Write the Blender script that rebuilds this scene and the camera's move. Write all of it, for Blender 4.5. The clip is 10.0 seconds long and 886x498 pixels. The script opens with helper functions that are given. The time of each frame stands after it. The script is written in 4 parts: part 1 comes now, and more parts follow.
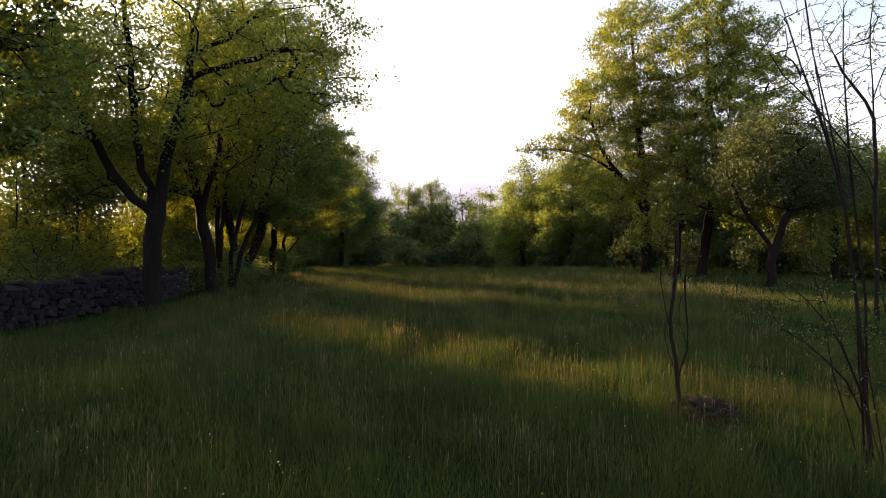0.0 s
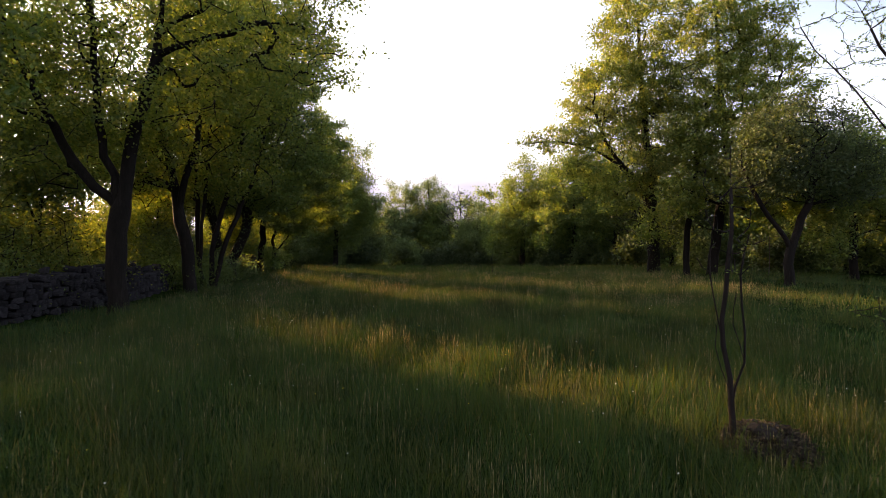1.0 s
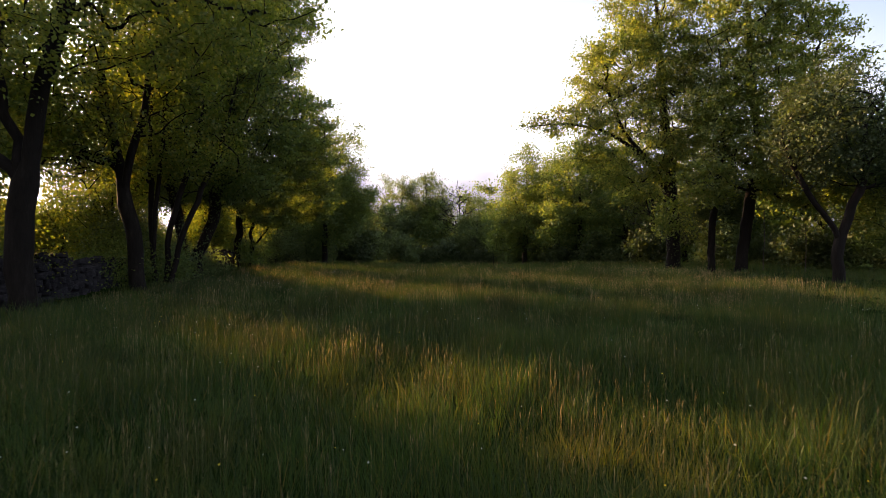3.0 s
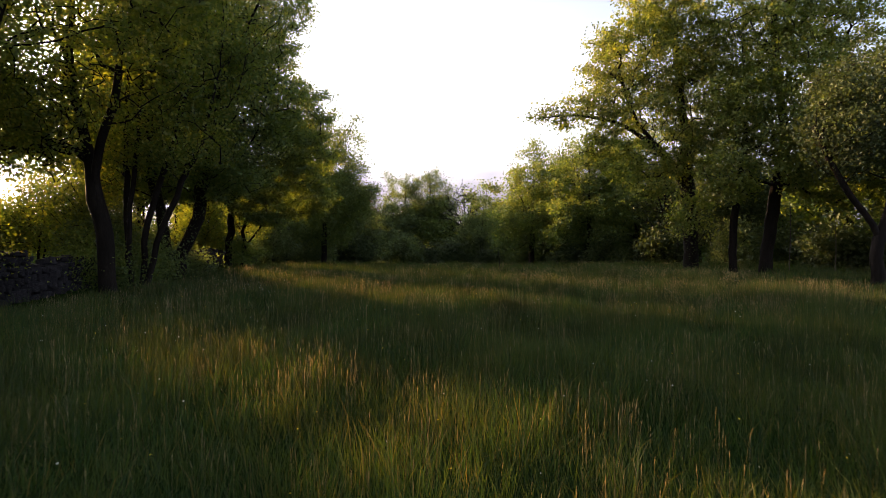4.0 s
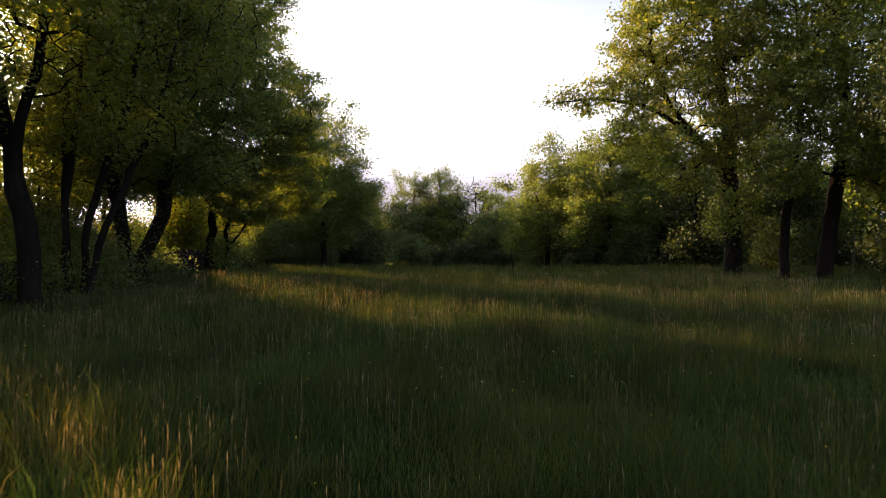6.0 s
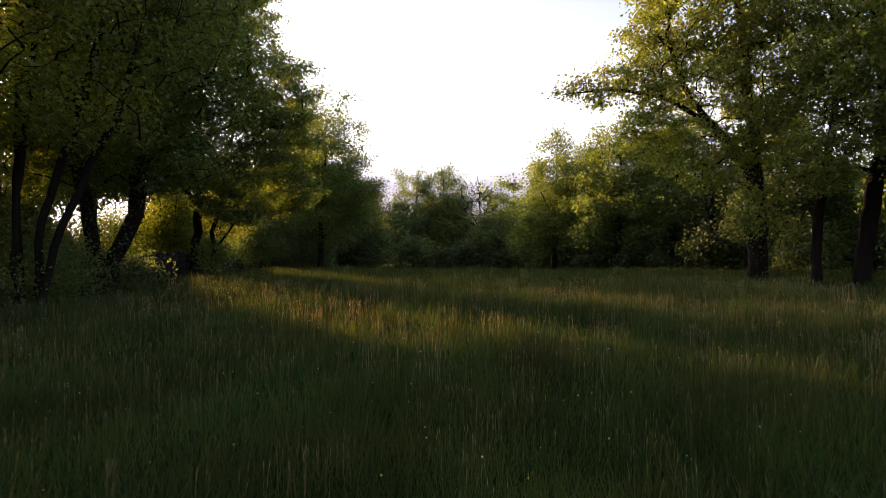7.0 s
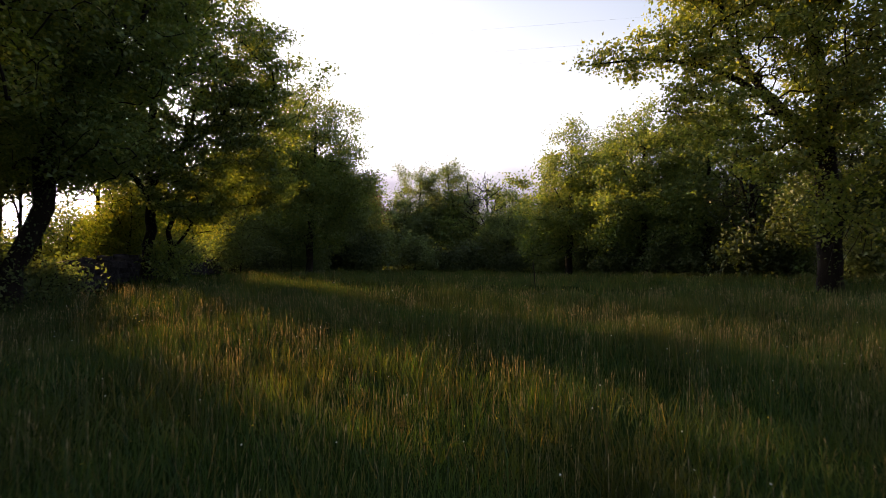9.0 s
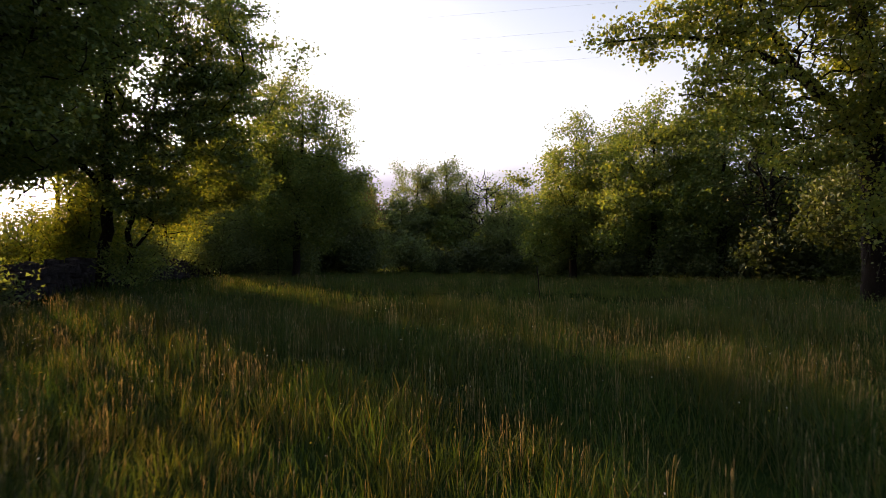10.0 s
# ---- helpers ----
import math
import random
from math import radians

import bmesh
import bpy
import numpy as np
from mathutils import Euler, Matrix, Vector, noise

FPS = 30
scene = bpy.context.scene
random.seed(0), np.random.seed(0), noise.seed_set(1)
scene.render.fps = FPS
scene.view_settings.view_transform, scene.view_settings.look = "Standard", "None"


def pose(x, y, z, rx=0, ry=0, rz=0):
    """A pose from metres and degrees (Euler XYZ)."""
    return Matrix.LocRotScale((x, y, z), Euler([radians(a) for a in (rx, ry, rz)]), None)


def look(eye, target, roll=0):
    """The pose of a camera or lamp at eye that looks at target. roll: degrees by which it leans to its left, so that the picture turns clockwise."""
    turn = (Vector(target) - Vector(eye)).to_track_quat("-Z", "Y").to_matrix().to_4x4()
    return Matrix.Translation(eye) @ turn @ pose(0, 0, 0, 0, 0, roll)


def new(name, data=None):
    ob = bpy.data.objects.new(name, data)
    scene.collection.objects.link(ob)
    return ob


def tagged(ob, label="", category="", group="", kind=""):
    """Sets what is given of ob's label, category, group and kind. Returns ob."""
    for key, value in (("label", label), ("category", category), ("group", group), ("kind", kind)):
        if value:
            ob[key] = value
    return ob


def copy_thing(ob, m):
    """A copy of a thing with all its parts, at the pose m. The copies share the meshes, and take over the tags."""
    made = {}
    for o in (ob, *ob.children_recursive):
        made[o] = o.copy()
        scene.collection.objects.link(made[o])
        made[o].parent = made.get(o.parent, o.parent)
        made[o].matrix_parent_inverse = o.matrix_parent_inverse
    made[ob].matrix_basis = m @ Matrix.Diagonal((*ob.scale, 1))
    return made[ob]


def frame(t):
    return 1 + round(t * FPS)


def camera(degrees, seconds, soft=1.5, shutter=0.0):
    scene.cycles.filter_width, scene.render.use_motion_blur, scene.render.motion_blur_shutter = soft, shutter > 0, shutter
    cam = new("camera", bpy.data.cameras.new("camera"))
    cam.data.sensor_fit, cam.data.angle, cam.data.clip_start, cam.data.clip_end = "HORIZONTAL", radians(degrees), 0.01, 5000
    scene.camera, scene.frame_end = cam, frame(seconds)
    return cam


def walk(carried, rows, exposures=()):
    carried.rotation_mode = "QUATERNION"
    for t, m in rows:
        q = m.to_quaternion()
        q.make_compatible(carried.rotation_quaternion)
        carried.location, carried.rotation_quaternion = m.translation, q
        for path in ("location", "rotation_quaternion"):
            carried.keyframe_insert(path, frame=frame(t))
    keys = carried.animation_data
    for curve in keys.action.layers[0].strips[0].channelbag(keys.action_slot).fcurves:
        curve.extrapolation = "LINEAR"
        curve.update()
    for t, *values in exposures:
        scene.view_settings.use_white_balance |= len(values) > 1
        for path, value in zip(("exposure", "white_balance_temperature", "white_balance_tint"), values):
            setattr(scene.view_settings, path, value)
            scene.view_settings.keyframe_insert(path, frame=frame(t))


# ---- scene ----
cam = camera(77.7, 10.0, soft=0.8, shutter=0.3)
METRES, EYE, TILT, LEAN, TURN = 16.854, 1.5, 0.0, 0.0, 0.0
ROWS = [
    (0.0, 0.0, 0.0, 0.0, 0.0, -0.41, -0.41),
    (0.5, 0.0031, 0.0423, -0.001, -0.04, -0.42, -0.4),
    (1.0, 0.0071, 0.0891, -0.0097, -0.1, -0.4, -0.39),
    (1.5, 0.0099, 0.133, -0.0181, -0.16, -0.38, -0.4),
    (2.0, 0.0112, 0.1811, -0.0246, -0.23, -0.35, -0.4),
    (2.5, 0.0131, 0.2257, -0.0282, -0.29, -0.35, -0.41),
    (4.0, 0.0252, 0.3663, -0.0349, 0.39, -0.31, -0.41),
    (4.5, 0.0299, 0.41, -0.0348, 0.74, -0.3, -0.4),
    (5.0, 0.0352, 0.4573, -0.0351, 1.1, -0.26, -0.4),
    (5.5, 0.0396, 0.5009, -0.0348, 1.46, -0.25, -0.42),
    (7.0, 0.0489, 0.6454, -0.029, 2.25, -0.2, -0.52),
    (7.5, 0.0506, 0.6951, -0.028, 2.46, -0.19, -0.55),
    (8.0, 0.0522, 0.7527, -0.0271, 2.68, -0.17, -0.56),
    (8.5, 0.0532, 0.8076, -0.0258, 2.85, -0.18, -0.6),
    (9.0, 0.0543, 0.8693, -0.024, 2.98, -0.19, -0.62),
    (9.5, 0.0573, 0.9287, -0.0216, 3.02, -0.2, -0.6),
    (10.0, 0.0624, 0.995, -0.0196, 3.04, -0.18, -0.62),
]
walk(cam, [(t, pose(0, 0, EYE, TILT, LEAN, TURN) @ pose(METRES * x, METRES * y, METRES * z, 90 + pitch, roll, yaw)) for t, x, y, z, yaw, pitch, roll in ROWS], exposures=[(0.0, 2.29, 6500, 20), (2.5, 2.14, 6500, 20), (5.0, 1.96, 6500, 20), (7.5, 1.94, 6500, 20), (9.0, 1.71, 6500, 20), (10.0, 1.64, 6500, 20)])

# ---- world, sun, exposure ----
SUN_LEFT, SUN_UP = 47.0, 8.2          # degrees left of +y, degrees above the horizon
world = bpy.data.worlds.new("world")
scene.world = world
world.use_nodes = True
wn, wl = world.node_tree.nodes, world.node_tree.links
wn.clear()
sky = wn.new("ShaderNodeTexSky")
sky.sky_type, sky.sun_disc = "NISHITA", False
sky.sun_elevation, sky.sun_rotation = radians(SUN_UP), radians(-SUN_LEFT)
sky.air_density, sky.dust_density, sky.ozone_density = 1.0, 2.2, 1.2
# thin high haze: the sky's own light with most of its colour taken out, in soft uneven sheets
coord = wn.new("ShaderNodeTexCoord")
squash = wn.new("ShaderNodeMapping")
squash.inputs["Scale"].default_value = (1.0, 1.0, 3.0)
cloud = wn.new("ShaderNodeTexNoise")
cloud.inputs["Scale"].default_value, cloud.inputs["Detail"].default_value = 1.1, 3.0
ramp = wn.new("ShaderNodeMapRange")
ramp.inputs["From Min"].default_value, ramp.inputs["From Max"].default_value = 0.3, 0.6
ramp.inputs["To Min"].default_value, ramp.inputs["To Max"].default_value = 0.62, 0.95
pale = wn.new("ShaderNodeHueSaturation")
pale.inputs["Saturation"].default_value, pale.inputs["Value"].default_value = 0.06, 2.7
veil = wn.new("ShaderNodeMixRGB")
back = wn.new("ShaderNodeBackground")
back.inputs["Strength"].default_value = 0.05
wout = wn.new("ShaderNodeOutputWorld")
wl.new(coord.outputs["Generated"], squash.inputs["Vector"])
wl.new(squash.outputs["Vector"], cloud.inputs["Vector"])
wl.new(cloud.outputs["Fac"], ramp.inputs["Value"])
# the haze thins out high up, away from the sun, where pale blue shows
aim = wn.new("ShaderNodeVectorMath")
aim.operation, aim.inputs[1].default_value = "DOT_PRODUCT", (0.3, 0.0, 1.0)
clear = wn.new("ShaderNodeMapRange")
clear.inputs["From Min"].default_value, clear.inputs["From Max"].default_value = 0.3, 0.52
clear.inputs["To Min"].default_value, clear.inputs["To Max"].default_value = 0.0, 0.62
thin = wn.new("ShaderNodeMath")
thin.operation, thin.use_clamp = "SUBTRACT", True
wl.new(coord.outputs["Generated"], aim.inputs[0])
wl.new(aim.outputs["Value"], clear.inputs["Value"])
wl.new(ramp.outputs[0], thin.inputs[0])
wl.new(clear.outputs[0], thin.inputs[1])
wl.new(thin.outputs[0], veil.inputs["Fac"])
wl.new(sky.outputs["Color"], pale.inputs["Color"])
blue = wn.new("ShaderNodeHueSaturation")
blue.inputs["Saturation"].default_value, blue.inputs["Value"].default_value = 0.85, 2.3
wl.new(sky.outputs["Color"], blue.inputs["Color"])
wl.new(blue.outputs["Color"], veil.inputs["Color1"])
even = wn.new("ShaderNodeMixRGB")
even.inputs["Fac"].default_value, even.inputs["Color2"].default_value = 0.32, (6.4, 6.5, 6.7, 1)
wl.new(pale.outputs["Color"], even.inputs["Color1"])
wl.new(even.outputs["Color"], veil.inputs["Color2"])
# a low bank of grey-lilac cloud all round the horizon, torn at its upper edge
height = wn.new("ShaderNodeSeparateXYZ")
torn = wn.new("ShaderNodeTexNoise")
torn.inputs["Scale"].default_value, torn.inputs["Detail"].default_value = 2.6, 4.0
edge = wn.new("ShaderNodeMath")
edge.operation, edge.inputs[1].default_value = "MULTIPLY_ADD", -0.16
bank = wn.new("ShaderNodeMapRange")
bank.inputs["From Min"].default_value, bank.inputs["From Max"].default_value = 0.175, 0.11
bank.inputs["To Min"].default_value, bank.inputs["To Max"].default_value = 0.0, 0.92
dim = wn.new("ShaderNodeMixRGB")
dim.blend_type = "MULTIPLY"
dim.inputs["Color2"].default_value = (0.29, 0.27, 0.325, 1)
wl.new(coord.outputs["Generated"], height.inputs[0])
wl.new(squash.outputs["Vector"], torn.inputs["Vector"])
wl.new(torn.outputs["Fac"], edge.inputs[0])
wl.new(height.outputs["Z"], edge.inputs[2])
shift = wn.new("ShaderNodeMath")
shift.operation, shift.inputs[1].default_value = "ADD", 0.08
wl.new(edge.outputs[0], shift.inputs[0])
wl.new(shift.outputs[0], bank.inputs["Value"])
wl.new(bank.outputs[0], dim.inputs["Fac"])
wl.new(veil.outputs["Color"], dim.inputs["Color1"])
wl.new(dim.outputs["Color"], back.inputs["Color"])
wl.new(back.outputs["Background"], wout.inputs["Surface"])

lamp = bpy.data.lights.new("sun", "SUN")
lamp.energy, lamp.angle, lamp.color = 5.0, radians(0.6), (1.0, 0.63, 0.28)
sun = new("sun", lamp)
az, el = radians(SUN_LEFT), radians(SUN_UP)
sun.matrix_world = look((-60 * math.sin(az), 60 * math.cos(az), 60 * math.tan(el)), (0, 0, 0))


# ---- materials ----
def material(name):
    m = bpy.data.materials.new(name)
    m.use_nodes = True
    m.node_tree.nodes.clear()
    return m, m.node_tree.nodes, m.node_tree.links


def node(nodes, kind, **inputs):
    n = nodes.new(kind)
    for key, value in inputs.items():
        n.inputs[key.replace("_", " ")].default_value = value
    return n


def color_ramp(nodes, stops):
    r = nodes.new("ShaderNodeValToRGB")
    el = r.color_ramp.elements
    while len(el) < len(stops):
        el.new(0.5)
    for e, (p, c) in zip(el, stops):
        e.position, e.color = p, (*c, 1)
    return r


def leaf_material(name, stops, through_tint, glow=0.5, gloss=0.03, patch=(0.7, 1.3), size=0.55, dry=None):
    """Thin living leaf: diffuse front, light coming through, faint gloss; each leaf differs a little."""
    m, n, l = material(name)
    geo = n.new("ShaderNodeNewGeometry")
    r = color_ramp(n, stops)
    l.new(geo.outputs["Random Per Island"], r.inputs["Fac"])
    # broad patches of fresher and older foliage
    tc = n.new("ShaderNodeTexCoord")
    big = node(n, "ShaderNodeTexNoise", Scale=size, Detail=3.0)
    l.new(tc.outputs["Object"], big.inputs["Vector"])
    hsv = n.new("ShaderNodeHueSaturation")
    rng = n.new("ShaderNodeMapRange")
    rng.inputs["From Min"].default_value, rng.inputs["From Max"].default_value = 0.3, 0.7
    rng.inputs["To Min"].default_value, rng.inputs["To Max"].default_value = patch
    l.new(big.outputs["Fac"], rng.inputs["Value"])
    l.new(rng.outputs[0], hsv.inputs["Value"])
    last = r.outputs["Color"]
    if dry:
        # drier, browner drifts
        drift = node(n, "ShaderNodeTexNoise", Scale=0.62, Detail=5.0, Roughness=0.6)
        l.new(tc.outputs["Object"], drift.inputs["Vector"])
        amount = n.new("ShaderNodeMapRange")
        amount.inputs["From Min"].default_value, amount.inputs["From Max"].default_value = 0.44, 0.66
        amount.inputs["To Min"].default_value, amount.inputs["To Max"].default_value = 0.0, 0.42
        l.new(drift.outputs["Fac"], amount.inputs["Value"])
        straw = n.new("ShaderNodeMixRGB")
        straw.inputs["Color2"].default_value = (*dry, 1)
        l.new(amount.outputs[0], straw.inputs["Fac"])
        l.new(last, straw.inputs["Color1"])
        last = straw.outputs["Color"]
    l.new(last, hsv.inputs["Color"])
    dif = n.new("ShaderNodeBsdfDiffuse")
    tra = n.new("ShaderNodeBsdfTranslucent")
    tint = n.new("ShaderNodeMixRGB")
    tint.blend_type = "MULTIPLY"
    tint.inputs["Fac"].default_value, tint.inputs["Color2"].default_value = 1.0, (*through_tint, 1)
    l.new(hsv.outputs["Color"], dif.inputs["Color"])
    l.new(hsv.outputs["Color"], tint.inputs["Color1"])
    l.new(tint.outputs["Color"], tra.inputs["Color"])
    mix = n.new("ShaderNodeMixShader")
    mix.inputs["Fac"].default_value = glow
    l.new(dif.outputs[0], mix.inputs[1])
    l.new(tra.outputs[0], mix.inputs[2])
    glo = node(n, "ShaderNodeBsdfGlossy", Roughness=0.6)
    glo.inputs["Color"].default_value = (0.8, 0.85, 0.8, 1)
    top = n.new("ShaderNodeMixShader")
    top.inputs["Fac"].default_value = gloss
    l.new(mix.outputs[0], top.inputs[1])
    l.new(glo.outputs[0], top.inputs[2])
    out = n.new("ShaderNodeOutputMaterial")
    l.new(top.outputs[0], out.inputs["Surface"])
    return m


def rough_material(name, stops, scale, fine, bump, roughness=0.9, stretch=(1, 1, 1), random_value=0.0, gleam=0.12):
    """Matt natural surface: two scales of noise in colour and relief."""
    m, n, l = material(name)
    tc = n.new("ShaderNodeTexCoord")
    mp = n.new("ShaderNodeMapping")
    mp.inputs["Scale"].default_value = stretch
    l.new(tc.outputs["Object"], mp.inputs["Vector"])
    a = node(n, "ShaderNodeTexNoise", Scale=scale, Detail=6.0, Roughness=0.65)
    b = node(n, "ShaderNodeTexNoise", Scale=fine, Detail=4.0, Roughness=0.7)
    l.new(mp.outputs[0], a.inputs["Vector"])
    l.new(mp.outputs[0], b.inputs["Vector"])
    mix = n.new("ShaderNodeMixRGB")
    mix.inputs["Fac"].default_value = 0.4
    l.new(a.outputs["Fac"], mix.inputs["Color1"])
    l.new(b.outputs["Fac"], mix.inputs["Color2"])
    r = color_ramp(n, stops)
    l.new(mix.outputs["Color"], r.inputs["Fac"])
    bs = node(n, "ShaderNodeBsdfPrincipled", Roughness=roughness)
    bs.inputs["Specular IOR Level"].default_value = gleam
    last = r.outputs["Color"]
    if random_value:
        info = n.new("ShaderNodeObjectInfo")
        hsv = n.new("ShaderNodeHueSaturation")
        rng = n.new("ShaderNodeMapRange")
        rng.inputs["To Min"].default_value, rng.inputs["To Max"].default_value = 1 - random_value, 1 + random_value
        l.new(info.outputs["Random"], rng.inputs["Value"])
        l.new(rng.outputs[0], hsv.inputs["Value"])
        l.new(last, hsv.inputs["Color"])
        last = hsv.outputs["Color"]
    l.new(last, bs.inputs["Base Color"])
    bp = node(n, "ShaderNodeBump", Strength=bump, Distance=0.03)
    l.new(mix.outputs["Color"], bp.inputs["Height"])
    l.new(bp.outputs[0], bs.inputs["Normal"])
    out = n.new("ShaderNodeOutputMaterial")
    l.new(bs.outputs[0], out.inputs["Surface"])
    return m


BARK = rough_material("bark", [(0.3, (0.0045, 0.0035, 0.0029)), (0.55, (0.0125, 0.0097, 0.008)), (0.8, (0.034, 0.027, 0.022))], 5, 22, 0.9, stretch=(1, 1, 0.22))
TWIG = rough_material("twig_bark", [(0.3, (0.008, 0.006, 0.0055)), (0.7, (0.026, 0.02, 0.017))], 9, 40, 0.5, stretch=(1, 1, 0.3))
PALE_BARK = rough_material("pale_bark", [(0.3, (0.05, 0.044, 0.036)), (0.7, (0.12, 0.105, 0.085))], 9, 40, 0.4, stretch=(1, 1, 0.3))
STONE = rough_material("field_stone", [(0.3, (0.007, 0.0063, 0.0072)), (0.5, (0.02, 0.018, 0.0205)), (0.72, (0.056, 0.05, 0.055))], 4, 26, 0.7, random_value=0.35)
SOIL = rough_material("meadow_soil", [(0.3, (0.007, 0.014, 0.004)), (0.5, (0.014, 0.026, 0.007)), (0.75, (0.028, 0.038, 0.011))], 0.8, 14, 0.8, gleam=0.0)
THATCH = rough_material("mound_thatch", [(0.3, (0.012, 0.009, 0.007)), (0.7, (0.038, 0.028, 0.02))], 6, 40, 1.0)
WIRE = rough_material("wire_metal", [(0.3, (0.08, 0.08, 0.085)), (0.7, (0.13, 0.13, 0.135))], 5, 50, 0.1, roughness=0.5)
YELLOW_GREEN = leaf_material("leaf_yellow_green", [(0.0, (0.068, 0.104, 0.019)), (0.5, (0.112, 0.15, 0.028)), (1.0, (0.175, 0.185, 0.042))], (1.9, 1.72, 0.45), 0.55)
GREEN = leaf_material("leaf_green", [(0.0, (0.056, 0.098, 0.025)), (0.5, (0.084, 0.137, 0.034)), (1.0, (0.14, 0.18, 0.047))], (1.95, 1.6, 0.52), 0.5)
MAPLE = leaf_material("leaf_maple", [(0.0, (0.078, 0.12, 0.024)), (0.5, (0.125, 0.165, 0.034)), (1.0, (0.185, 0.21, 0.05))], (1.8, 1.6, 0.5), 0.55)
DARK_GREEN = leaf_material("leaf_dark_green", [(0.0, (0.06, 0.095, 0.036)), (0.5, (0.095, 0.135, 0.05)), (1.0, (0.135, 0.17, 0.066))], (1.5, 1.4, 0.6))
BRONZE = leaf_material("leaf_bronze", [(0.0, (0.03, 0.05, 0.017)), (0.5, (0.048, 0.072, 0.023)), (1.0, (0.072, 0.092, 0.032))], (1.4, 1.3, 0.6), 0.4)
RUSSET = leaf_material("leaf_russet", [(0.0, (0.08, 0.05, 0.03)), (0.5, (0.12, 0.075, 0.04)), (1.0, (0.15, 0.11, 0.05))], (1.4, 1.2, 0.7))
BLADE = leaf_material("grass_blade", [(0.0, (0.0105, 0.032, 0.007)), (0.45, (0.023, 0.060, 0.0122)), (0.85, (0.038, 0.074, 0.015)), (1.0, (0.11, 0.10, 0.037))], (1.8, 1.3, 0.45), 0.52, 0.02, (0.7, 1.34), 0.8, (0.062, 0.066, 0.016))
SEED = leaf_material("grass_seed_head", [(0.0, (0.13, 0.11, 0.055)), (0.6, (0.21, 0.175, 0.08)), (1.0, (0.30, 0.26, 0.14))], (1.3, 1.1, 0.7), 0.4, 0.03)
DRY = leaf_material("dry_grass", [(0.0, (0.02, 0.014, 0.011)), (0.6, (0.045, 0.033, 0.024)), (1.0, (0.10, 0.08, 0.055))], (1.2, 1.1, 0.9), 0.3, 0.02)
PETAL = leaf_material("flower_petal", [(0.0, (0.7, 0.7, 0.66)), (0.55, (0.75, 0.75, 0.7)), (0.6, (0.7, 0.5, 0.03)), (1.0, (0.75, 0.6, 0.05))], (1, 1, 0.9), 0.3, 0.02)


# ---- mesh helpers ----
def array_mesh(name, verts, faces, mat, smooth=False):
    """A mesh from arrays of corners and equal-sided faces."""
    verts, faces = np.asarray(verts, np.float32), np.asarray(faces, np.int32)
    k = faces.shape[1]
    me = bpy.data.meshes.new(name)
    me.vertices.add(len(verts))
    me.vertices.foreach_set("co", verts.ravel())
    me.loops.add(faces.size)
    me.loops.foreach_set("vertex_index", faces.ravel())
    me.polygons.add(len(faces))
    me.polygons.foreach_set("loop_start", np.arange(0, faces.size, k, dtype=np.int32))
    me.polygons.foreach_set("use_smooth", np.full(len(faces), smooth))
    me.update(calc_edges=True)
    me.materials.append(mat)
    return me


def part(name, me, parent, label=""):
    ob = new(name, me)
    ob.parent = parent
    if label:
        ob["label"] = label
    return ob


KNOT_Y = (-400, -20, 0, 6, 15, 22, 28, 36, 45, 58, 80, 140, 2000)
KNOT_Z = (-0.85, -0.68, -0.68, -0.63, -0.68, -0.53, -0.45, -0.37, -0.56, -1.05, -1.2, -1.3, -1.3)


def ground_z(x, y):
    """Height of the meadow: a low crest across it, higher towards the eastern trees, small bumps."""
    x, y = np.asarray(x, float), np.asarray(y, float)
    z = sum(np.interp(y + d, KNOT_Y, KNOT_Z) for d in (-3, -1.5, 0, 1.5, 3)) / 5
    z = z + 0.022 * np.clip(x, 0, 16) * np.exp(-((y - 31) / 14) ** 2)
    z = z + 0.02 * np.clip(-x - 4, 0, 8) * np.exp(-((y - 27) / 14) ** 2)
    rise = np.clip((y - 74) / 50, 0, 1) * np.clip((x + 32) / 16, 0, 1)
    z = z + 7 * rise * rise * (3 - 2 * rise)
    near = np.exp(-((x / 60) ** 2 + ((y - 25) / 60) ** 2))
    return z + near * (0.05 * np.sin(x * 0.9 + 1.3 * np.sin(y * 0.5)) + 0.04 * np.sin(y * 1.1 + x * 0.4))


# ---- ground ----
def axis(lo, hi, step, reach):
    inner = np.arange(lo, hi + step, step)
    outer = np.geomspace(step * 2, reach, 16)
    return np.concatenate([(lo - outer)[::-1], inner, hi + outer])


gx, gy = axis(-40, 40, 0.8, 1800), axis(-10, 90, 0.8, 1800)
GX, GY = np.meshgrid(gx, gy)
nx, ny = len(gx), len(gy)
idx = (np.arange(ny - 1)[:, None] * nx + np.arange(nx - 1)[None]).ravel()
ground = new("ground", array_mesh("ground", np.stack([GX, GY, ground_z(GX, GY)], -1).reshape(-1, 3), np.stack([idx, idx + 1, idx + nx + 1, idx + nx], -1), SOIL, True))
tagged(ground, "dark green meadow ground rising to a low crest", "ground", kind="structure")


# ---- trees ----
def unit(v):
    return v / np.maximum(np.linalg.norm(v, axis=-1, keepdims=True), 1e-9)


def bezier(a, c, b, n):
    s = np.linspace(0, 1, n + 1)[1:, None]
    return (1 - s) ** 2 * a + 2 * s * (1 - s) * c + s ** 2 * b


